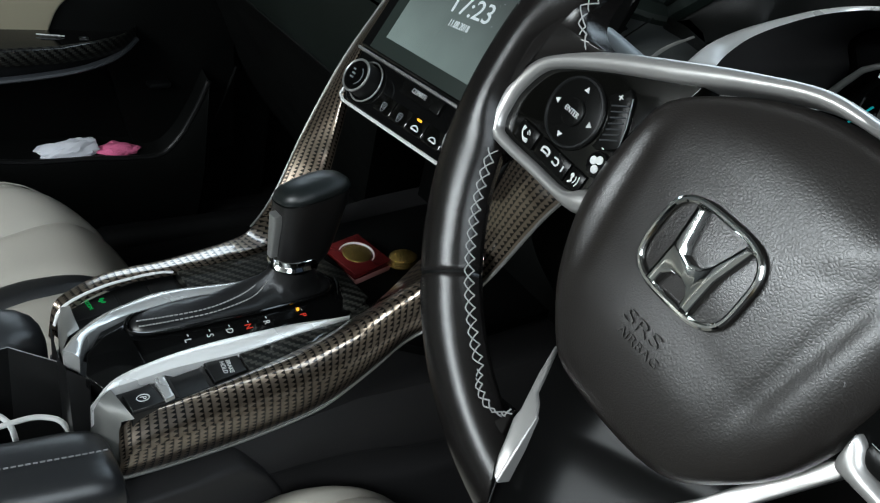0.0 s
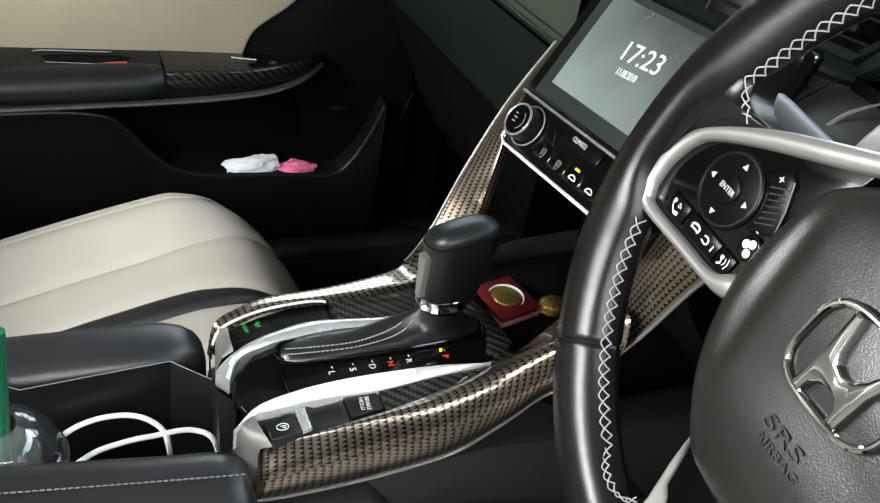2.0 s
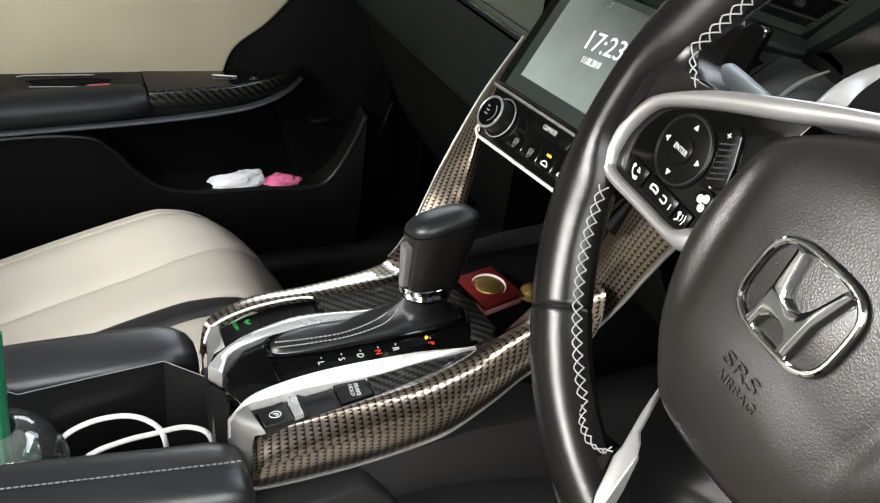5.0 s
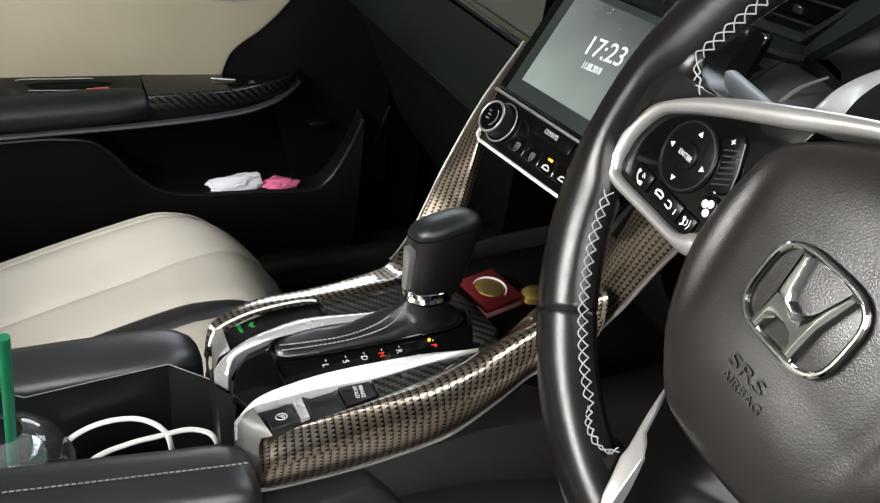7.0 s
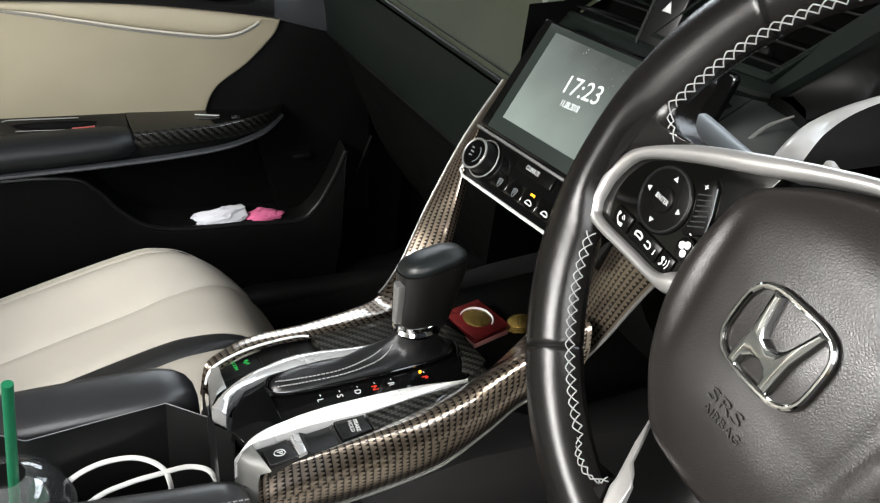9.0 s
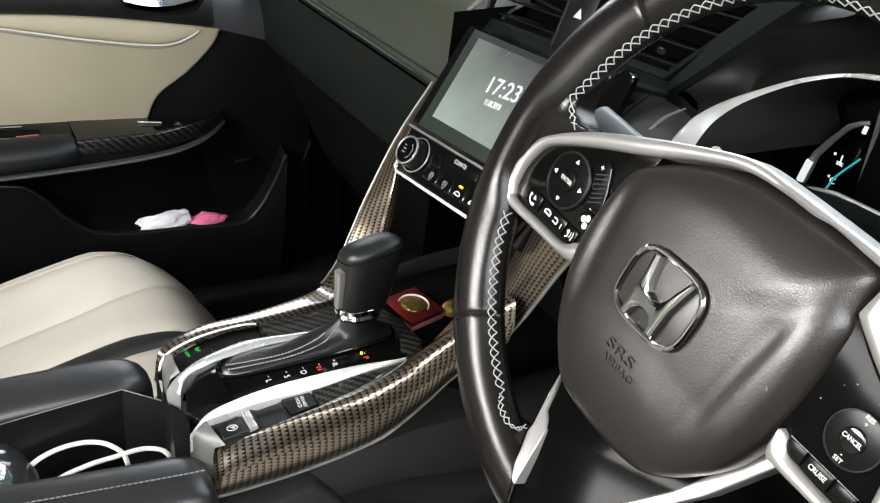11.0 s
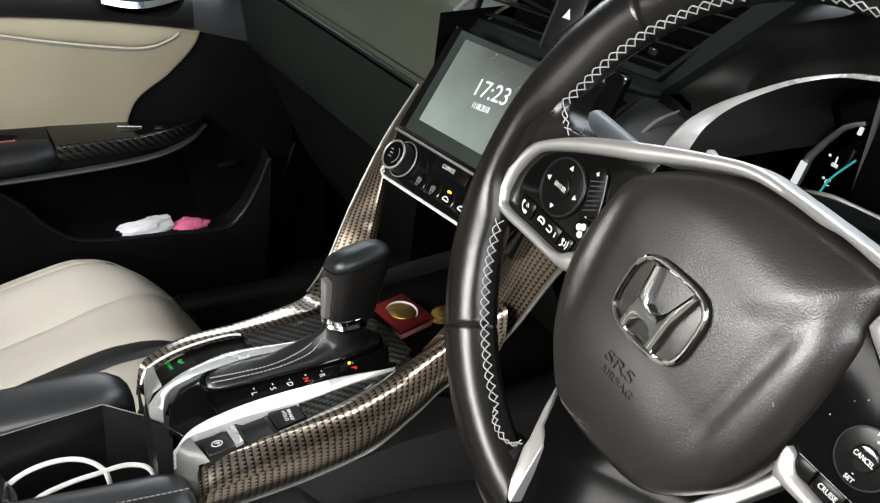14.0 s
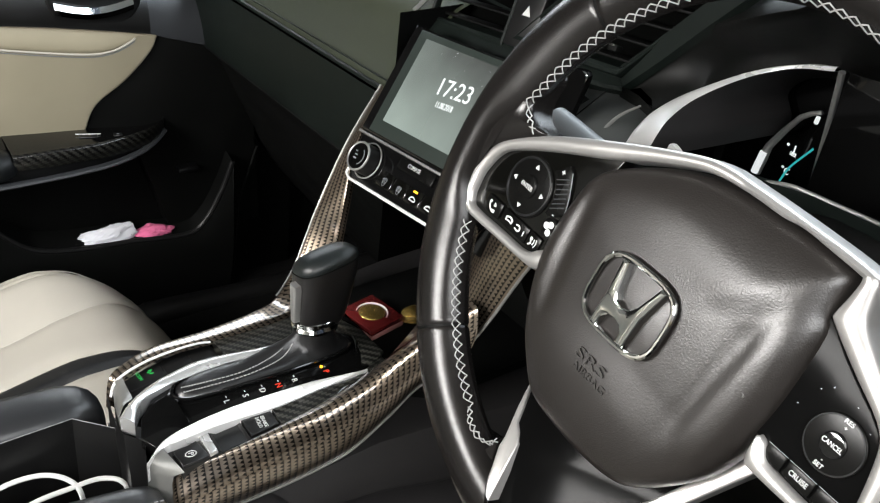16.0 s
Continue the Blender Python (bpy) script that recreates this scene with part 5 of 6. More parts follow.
# ---- armrests and cup bay behind the console ----
def make_armrest(x0, x1, top, lean, label, stitch_x=None, deep=0.045, nose=((0.022, 1, 0.0), (0.010, 0.97, -0.0015), (0.003, 0.90, -0.005), (0.0, 0.80, -0.011))):
    """A padded bar along the bay; lean: sideways drift per metre towards the rear."""
    a = thing("armrest", label, "armrest", "console armrests", m=Matrix())
    y0, y1 = -0.60, -0.141
    mid, half = (x0 + x1) / 2, (x1 - x0) / 2
    prof = []
    for i in range(17):
        t = math.pi * i / 16
        prof.append((mid - half * math.copysign(abs(math.cos(t)) ** 0.6, math.cos(t)), top - 0.026 + 0.026 * math.sin(t) ** 0.75))
    prof = [(x0, top - deep)] + prof + [(x1, top - deep)]
    base = [(x0 + 0.002, top - 0.22), (x0 + 0.002, top - deep + 0.001), (x1 - 0.002, top - deep + 0.001), (x1 - 0.002, top - 0.22)]

    def along(p):
        return [[(mid + (x - mid) * s + lean * (y - y1), y, z + dz) for x, z in p]
                for y, s, dz in ((y0, 1, 0.010), (-0.40, 1, 0.006), (-0.25, 1, 0.002), (y1 - 0.055, 1, 0.0), *((y1 - d, s, dz) for d, s, dz in nose))]

    part("cushion", skin(along(prof), caps=True), HIDE, a, "black leather cushion", smooth=60)
    part("side_panel", skin(along(base)), TUNNEL, a, "dark plastic side")
    if stitch_x is not None:
        bm = bmesh.new()
        for i in range(100):
            y = -0.55 + (y1 - 0.004 + 0.55) * i / 100
            x = stitch_x + lean * (y - y1)
            t = math.acos(max(-1.0, min(1.0, -math.copysign(abs((stitch_x - mid) / half) ** (1 / 0.6), stitch_x - mid))))
            z = top - 0.026 + 0.026 * math.sin(t) ** 0.75 + 0.0016 + max(0.0, (-0.25 - y)) * 0.027 + (0.002 * min(1.0, max(0.0, (-0.163 - y) / 0.087)))
            tube([(x, y, z), (x + lean * 0.0028, y + 0.0028, z)], 0.0006, 5, bm=bm)
        part("stitching", bm, GREYTHREAD, a, "pale stitched seam")
    return a


make_armrest(-0.132, -0.072, -0.028, 0.03, "black leather armrest bar on the passenger's side of the cup bay", deep=0.034, nose=((0.030, 0.98, -0.0015), (0.016, 0.90, -0.005), (0.006, 0.76, -0.011), (0.001, 0.55, -0.018), (0.0, 0.40, -0.022)))
make_armrest(0.040, 0.104, -0.004, 0.16, "black leather armrest bar with pale stitching on the driver's side", 0.0745)


def make_cup_bay():
    b = thing("cup_bay", "black plastic cup bay between the armrests", "cup holder", m=Matrix())
    part("bay_floor", rbox((0.11, 0.36, 0.01), Matrix.Translation((-0.02, -0.32, -0.150)), 0.002), PLASTIC, b)
    edge = [(-0.0700, -0.330, -0.012), (-0.0690, -0.300, -0.016), (-0.0690, -0.281, -0.030), (-0.0718, -0.231, -0.0305), (-0.0735, -0.1725, -0.0300), (-0.0430, -0.1426, -0.0300), (-0.0380, -0.1330, -0.0300), (0.000, -0.1360, -0.030), (0.040, -0.142, -0.020)]
    rows = [[Vector((x, y, z)) for x, y, z in edge], [Vector((x * 0.92, y - 0.003, -0.15)) for x, y, z in edge]]
    part("bay_wall", skin([rows[0], [p.lerp(q, 0.5) for p, q in zip(*rows)], rows[1]]), SATIN, b, smooth=25)
    # the edge's reflected light, put in as a fine pale line
    part("bay_edge_glint", tube([Vector(p) + Vector((0.0008, 0, 0.0004)) for p in edge[:7]], 0.00042, 5), GREYTHREAD, b, "fine pale line put in for the glint on the bay's edge")
    part("bay_corner", tube([(-0.0385, -0.1335, -0.030), (-0.030, -0.1365, -0.10)], 0.0010, 6), SATIN, b)
    return b


make_cup_bay()


def make_cup():
    m = Matrix.Translation((-0.034, -0.297, -0.121))
    c = thing("takeaway_cup", "clear plastic takeaway cup with domed lid in the cup bay", "cup", m=m)

    def turned(prof, closed=True, caps=False):
        return skin([[(r * math.cos(a), r * math.sin(a), z) for a in (2 * math.pi * i / 48 for i in range(48))] for r, z in prof], closed=closed, caps=caps)

    part("cup_body", turned(((0.026, 0.004), (0.030, 0.02), (0.036, 0.05)), caps=True), CLEAR, c, "clear cup body").visible_shadow = False
    dome = []
    for a in range(0, 88, 6):
        r = 0.041 * math.cos(radians(a)) ** 0.8
        z = 0.060 + 0.037 * math.sin(radians(a))
        # two moulded steps run round the dome
        for a0 in (21, 51):
            r -= 0.0010 / (1 + math.exp(-(a - a0) / 2.0))
        if r > 0.0125:
            dome.append((r, z))
    outer = [(0.040, 0.050), (0.0435, 0.052), (0.0435, 0.058)] + dome
    inner_ = [(r - 0.0012, z - 0.0010) for r, z in reversed(outer)]
    part("lid", turned(outer + inner_), CLEAR, c, "clear domed lid").visible_shadow = False
    part("lid_ring", tube([(0.0438 * math.cos(a), 0.0438 * math.sin(a), 0.055) for a in (2 * math.pi * i / 48 for i in range(48))], 0.0011, 6, closed=True), CLEAR, c)
    part("straw", tube([(-0.018, -0.002, 0.02), (-0.003, 0.0127, 0.178)], 0.0041, 16), STRAW, c, "green drinking straw")
    return c


make_cup()


def make_cable(name, pts):
    path = cr(pts, 8)
    return tagged(link(name, tube(path, 0.0024, 10, flat=0.7, up=(0.3, 0.2, 1)), WHITE), "white charging cable lying in the cup bay", "cable", "charging cables")


make_cable("charging_cable", [(-0.030, -0.275, -0.085), (-0.052, -0.260, -0.073), (-0.0590, -0.235, -0.066), (-0.0570, -0.206, -0.066), (-0.0440, -0.187, -0.070), (-0.0260, -0.182, -0.078), (-0.022, -0.181, -0.142)])
make_cable("charging_cable", [(-0.020, -0.275, -0.090), (-0.0330, -0.240, -0.076), (-0.0360, -0.215, -0.072), (-0.0350, -0.192, -0.070), (-0.0330, -0.162, -0.070), (-0.0160, -0.147, -0.076), (-0.004, -0.147, -0.142)])


def make_coin_box(name, m, label):
    b = thing(name, label, "case", "coin cases", m=m)
    part("base", rbox((0.048, 0.044, 0.0055), Matrix.Translation((0, 0, 0.00275)), 0.0008), CLEARSIDE, b, "clear plastic base")
    part("lid", rbox((0.048, 0.044, 0.0060), Matrix.Translation((0, 0, 0.0090)), 0.0008), REDBOX, b, "dark red lid")
    part("ring", tube([(0.0160 * math.cos(a), 0.0160 * math.sin(a), 0.0122) for a in (radians(20 + 6.2 * i) for i in range(33))], [0.0003 + 0.0010 * math.sin(math.pi * i / 32) for i in range(33)], 6), WHITE, b, "pale crescent ring")
    part("coin", disc(0.0135, 0.010, 0.0130, 0.0008, 36), GOLD, b, "gold-coloured coin")
    return b


make_coin_box("coin_case", Matrix.Translation((-0.063, 0.1205, -0.0195)) @ pose(0, 0, 0, 0, 0, 11), "dark red case with a gold coin under clear plastic")
tagged(link("gold_ornament", skin([[(0.012 * r * math.cos(a), 0.016 * r * math.sin(a), z) for a in (2 * math.pi * i / 24 for i in range(24))] for r, z in ((0.7, 0), (1.0, 0.004), (0.9, 0.010), (0.5, 0.014), (0.05, 0.015))], closed=True, caps=True), GOLD), "small gold ornament standing in the tray", "ornament").matrix_world = Matrix.Translation((-0.0470, 0.1620, -0.0195))


# ---- passenger door ----
def make_door():
    d = thing("passenger_door", "closed passenger door with beige upper and black lower panel", "car door", kind="structure", m=Matrix())
    X = -0.735
    # backing panel
    part("door_panel", rbox((0.03, 1.60, 0.60), Matrix.Translation((X - 0.045, -0.40, -0.16)), 0.006), DARK, d, "black moulded door panel")

    def plate(name, pts, x0, x1, mat_, label, edge=0.004, n=5):
        """pts in (y, z); the plate's face looks to the cabin at x1."""
        o = [(p.x, p.y) for p in cr([(y, z, 0) for y, z in pts], n, True)] if n else pts
        m = Matrix(((0, 0, 1, 0), (1, 0, 0, 0), (0, 1, 0, 0), (0, 0, 0, 1)))
        return part(name, slab(o, x0, x1, edge, m), mat_, d, label)

    beige = [(-1.15, 0.125), (-0.60, 0.118), (-0.30, 0.108), (-0.065, 0.093), (0.121, 0.066), (0.150, 0.060), (0.137, 0.034), (0.097, -0.006), (0.050, -0.040), (0.030, -0.082), (-0.30, -0.075), (-1.15, -0.075)]
    plate("beige_insert", [(p.x, p.y) for p in cr([(y, z, 0) for y, z in beige[:5]], 5)] + [(p.x, p.y) for p in cr([(y, z, 0) for y, z in beige[5:10]], 5)] + beige[10:], X - 0.03, X + 0.008, BEIGE_DOOR, "beige vinyl insert", 0.004, 0)
    seam = cr([(X + 0.0088, y, z) for y, z in ((-1.100, 0.273), (-0.500, 0.147), (-0.212, 0.087), (-0.137, 0.071), (-0.053, 0.053), (0.038, 0.038), (0.076, 0.038), (0.100, 0.046), (0.115, 0.055))], 8)
    for dz in (0.0, 0.004):
        part("insert_seam", tube([p + Vector((0, 0, dz)) for p in seam], 0.0018 if dz else 0.0008, 6), BEIGE if dz else GREY, d, "pale piped bead" if dz else "grey seam")
    rows = []
    for y, z, _ in cr([(-1.15, 0.127, 0), (-0.60, 0.121, 0), (-0.30, 0.111, 0), (-0.065, 0.096, 0), (0.121, 0.069, 0), (0.155, 0.060, 0), (0.225, 0.040, 0), (0.272, 0.030, 0)], 5):
        rows.append([(X - 0.030, y, z - 0.004), (X + 0.009, y, z - 0.003), (X + 0.0130, y, z + 0.001), (X + 0.0140, y, z + 0.010), (X + 0.0120, y, z + 0.026), (X + 0.0050, y, z + 0.046), (X - 0.012, y, z + 0.066), (X - 0.040, y, z + 0.080)])
    k = next(i for i, r in enumerate(rows) if r[0][1] > 0.125)
    part("upper_panel", skin([cr(r, 2) for r in rows[:k + 1]]), SATIN, d, "black rolled upper panel", smooth=60)
    # same roll in a greyer material: the windscreen's sheen is put into the colour
    part("sail_panel", skin([cr(r, 2) for r in rows[k:]]), PLATE_TRIM, d, "sail panel ahead of the door handle, its sheen put in as paler grey", smooth=60)
    rows = []
    for y, zs, zt, b in ((-1.10, 0.100, 0.122, 1), (-0.40, 0.108, 0.1115, 1), (-0.212, 0.090, 0.1015, 1), (-0.137, 0.075, 0.0975, 1), (-0.053, 0.057, 0.0905, 1), (0.038, 0.042, 0.0775, 1), (0.076, 0.042, 0.0720, 0.9), (0.100, 0.050, 0.0690, 0.55), (0.122, 0.0600, 0.0650, 0.05)):
        rows.append([(X + 0.0075, y, zs), (X + 0.0080 + 0.0035 * b, y, zs + 0.16 * (zt - zs)), (X + 0.0080 + 0.0038 * b, y, zs + 0.45 * (zt - zs)), (X + 0.0080 + 0.0015 * b, y, zs + 0.8 * (zt - zs)), (X + 0.0070, y, zt)])
    part("insert_band", skin([cr(r, 3) for r in zip(*[cr(q, 4) for q in zip(*rows)])]), BEIGE_DOOR, d, "beige padded band over the seam", smooth=70)
    plate("front_panel", [(0.148, 0.060), (0.30, 0.03), (0.32, -0.30), (0.16, -0.30), (0.10, -0.10), (0.03, -0.085), (0.05, -0.04), (0.097, -0.006), (0.137, 0.034)], X - 0.04, X + 0.002, DARK, "black front panel", 0.004, 0)

    # inner handle in its cup
    plate("handle_cup", [(0.000, 0.100), (0.012, 0.092), (0.060, 0.084), (0.095, 0.084), (0.118, 0.098), (0.122, 0.125), (0.06, 0.150), (0.0, 0.150)], X, X + 0.014, SATIN, "black handle cup", 0.004, 4)
    rows = []
    for i in range(15):
        f = i / 14
        y = 0.004 + 0.108 * f
        z = 0.104 - 0.010 * math.sin(math.pi * f)
        rows.append([(X + 0.014, y, z), (X + 0.021, y, z + 0.002), (X + 0.024, y, z + 0.010), (X + 0.020, y, z + 0.018), (X + 0.014, y, z + 0.020)])
    part("handle", skin(rows), CHROME, d, "chrome inner handle")

    # armrest that tapers forwards, with a gloss switch plate and a carbon front edge
    rows = []
    for y, w_, zt, zb in ((-1.1, 0.070, -0.070, -0.112), (-0.30, 0.070, -0.068, -0.113), (-0.085, 0.070, -0.070, -0.117), (0.03, 0.069, -0.071, -0.116), (0.08, 0.060, -0.071, -0.110), (0.115, 0.045, -0.072, -0.101), (0.140, 0.024, -0.075, -0.092), (0.153, 0.004, -0.079, -0.085)):
        rows.append(cr([(X - 0.02, y, zt - 0.024), (X + w_ * 0.6, y, zt - 0.010), (X + w_ - 0.003, y, zt - 0.006), (X + w_, y, zt - 0.014), (X + w_ - 0.002, y, zb + 0.010), (X + w_ - 0.012, y, zb), (X - 0.02, y, zb)], 3))
    part("armrest_body", skin(rows, caps=True), PLASTIC, d, "black armrest moulding", smooth=60)
    rows = []
    for y, w_, zt, zw in ((-0.085, 0.064, -0.068, -0.0655), (-0.04, 0.066, -0.068, -0.0695), (0.03, 0.065, -0.069, -0.0750), (0.080, 0.055, -0.069, -0.0815), (0.115, 0.040, -0.070, -0.0850), (0.138, 0.020, -0.073, -0.0850), (0.150, 0.004, -0.077, -0.0830)):
        rows.append(cr([(X + 0.000, y, zw), (X + w_ * 0.5, y, (zw + zt) / 2 + 0.0005), (X + w_ + 0.003, y, zt - 0.001), (X + w_ + 0.0085, y, zt - 0.006), (X + w_ + 0.0100, y, zt - 0.014), (X + w_ + 0.008, y, zt - 0.024)], 3))
    part("switch_plate", skin([r[:7] for r in rows]), GLOSS, d, "gloss black switch plate", smooth=70)
    part("plate_front", skin([r[6:] for r in rows]), WEAVE_PLATE, d, "dark carbon-fibre plate edge", smooth=70)
    part("plate_trim", tube(cr([(X + 0.0760, -0.80, -0.110), (X + 0.0760, -0.30, -0.110), (X + 0.0755, -0.085, -0.111), (X + 0.0745, 0.03, -0.106), (X + 0.063, 0.085, -0.101), (X + 0.046, 0.118, -0.095), (X + 0.022, 0.145, -0.088)], 5), 0.0036, 8, flat=1.9, up=(1, 0, 0)), PLATE_TRIM, d)
    at = Matrix.Translation((X + 0.040, 0.026, -0.0720)) @ pose(0, 0, 0, -3, -4, -12)
    part("window_switch", rbox((0.014, 0.026, 0.006), at, 0.0015), SATIN, d, "window switch")
    part("switch_edge", rbox((0.0018, 0.035, 0.001), at @ Matrix.Translation((-0.004, 0, 0.0034)), 0), PRINT, d)
    at = Matrix.Translation((X + 0.050, 0.066, -0.0715)) @ pose(0, 0, 0, -3, -4, -12)
    part("lock_switch", rbox((0.010, 0.012, 0.005), at, 0.001), SATIN, d)
    part("lock_mark", rbox((0.003, 0.003, 0.0006), at @ Matrix.Translation((0, 0, 0.0028)), 0), GREY, d)
    pad = []
    for y, s in ((-1.05, 1.0), (-0.30, 1.0), (-0.16, 1.0), (-0.115, 0.95), (-0.090, 0.85), (-0.080, 0.55)):
        pad.append([(X + 0.055 + 0.030 * s * math.cos(a), y, -0.088 + 0.024 * s * math.sin(a)) for a in (2 * math.pi * i / 20 for i in range(20))])
    part("arm_pad", skin(pad, closed=True, caps=True), ARMSKIN, d, "black leather arm pad", smooth=60)
    # gloss pull recess behind the arm pad, running into the switch plate
    rows = []
    for i in range(41):
        y = -0.42 + 0.336 * i / 40
        zt = -0.0545 - 0.055 * (y + 0.30)
        f = max(0.0, 1 - ((y + 0.181) / 0.070) ** 2) ** 0.5
        rows.append([(X + dx, y, zt - fall - 0.013 * f * hollow) for dx, fall, hollow in ((0.004, 0.004, 0), (0.007, 0.0, 0), (0.012, 0.0005, 0), (0.0145, 0.001, 0.0), (0.022, 0.002, 0.35), (0.032, 0.004, 1.0), (0.0400, 0.007, 0.8), (0.0440, 0.008, 0.0), (0.052, 0.012, 0))])
    part("pull_recess", skin(rows), GLOSS, d, "gloss black pull recess", smooth=50)
    # reflections along the gloss rim, built as thin silver lines
    part("recess_glint", tube(cr([(X + 0.016, -0.246, -0.0590), (X + 0.014, -0.235, -0.0585), (X + 0.0145, -0.190, -0.0610), (X + 0.016, -0.148, -0.0630)], 5), [0.0004] + [0.0009] * 14 + [0.0004], 6), MATTESILVER, d, "thin silver line put in for the reflection on the gloss rim")
    part("recess_glint", tube(cr([(X + 0.036, -0.232, -0.0650), (X + 0.040, -0.190, -0.0665), (X + 0.044, -0.132, -0.0690)], 5), 0.0006, 6), MATTESILVER, d, "thin silver line put in for the reflection on the gloss rim")
    # the recess's reddish reflection, put in as a red-coloured bar
    part("red_reflection", rbox((0.005, 0.030, 0.003), Matrix.Translation((X + 0.0415, -0.146, -0.0675)), 0.0008), plain("red_sheen", (0.26, 0.05, 0.05), 0.2), d, "small red bar put in for the reddish reflection in the recess")

    # map pocket with its rolled lip
    lip = cr([(X + 0.030, y, z) for y, z in ((-1.1, -0.140), (-0.35, -0.140), (-0.185, -0.147), (-0.140, -0.172), (-0.110, -0.212), (-0.070, -0.248), (-0.015, -0.263), (0.080, -0.271), (0.170, -0.281), (0.205, -0.262), (0.235, -0.212), (0.256, -0.160))], 6)
    rows = [[p + Vector((-0.045, 0.0, 0.012)), p + Vector((-0.006, 0, 0.002)), p + Vector((0.002, 0, -0.001)), p + Vector((0.004, 0, -0.006)), Vector((p.x + 0.002, p.y, min(-0.33, p.z - 0.02))), Vector((p.x - 0.02, p.y, -0.43))] for p in lip]
    part("map_pocket", skin(list(map(list, zip(*rows)))), DARK, d, "black map pocket with rolled lip", smooth=50)
    part("pocket_lip", tube([p + Vector((0.001, 0, 0.0)) for p in lip], 0.0042, 8), SATIN, d, "rounded pocket lip")
    part("pocket_floor", rbox((0.05, 0.34, 0.012), Matrix.Translation((X, 0.05, -0.287)), 0.002), DARK, d)
    part("pocket_step", rbox((0.03, 0.034, 0.010), Matrix.Translation((X + 0.004, 0.185, -0.168)), 0.004), PLASTIC, d)
    part("front_edge", tube([(X + 0.012, 0.262, -0.40), (X + 0.012, 0.275, -0.25), (X + 0.010, 0.31, -0.15)], 0.0025, 8), DARK, d)
    return d


make_door()


def crumple(name, m, sx, sy, sz, mat_, label, category, seed, bumps=6):
    rng = random.Random(seed)
    bm = bmesh.new()
    bmesh.ops.create_icosphere(bm, subdivisions=4, radius=1.0)
    for v in bm.verts:
        n = noise.noise(v.co * 1.7 + Vector((seed, 0, 0))) * 0.35 + noise.noise(v.co * bumps + Vector((0, seed, 0))) * 0.13
        v.co = v.co * (1 + n)
        v.co = Vector((v.co.x * sx, v.co.y * sy, max(v.co.z, -0.5) * sz))
    ob = tagged(link(name, bm, mat_, smooth=30), label, category)
    ob.matrix_world = m
    return ob


crumple("paper_tissue", Matrix.Translation((-0.722, 0.045, -0.268)) @ pose(0, 0, 0, 8, 0, 0), 0.018, 0.048, 0.022, PAPER, "crumpled white paper tissue in the door pocket", "tissue", 3)
crumple("pink_cloth", Matrix.Translation((-0.722, 0.117, -0.276)), 0.016, 0.034, 0.015, PINK, "pink lace cloth in the door pocket", "cloth", 8, 11)


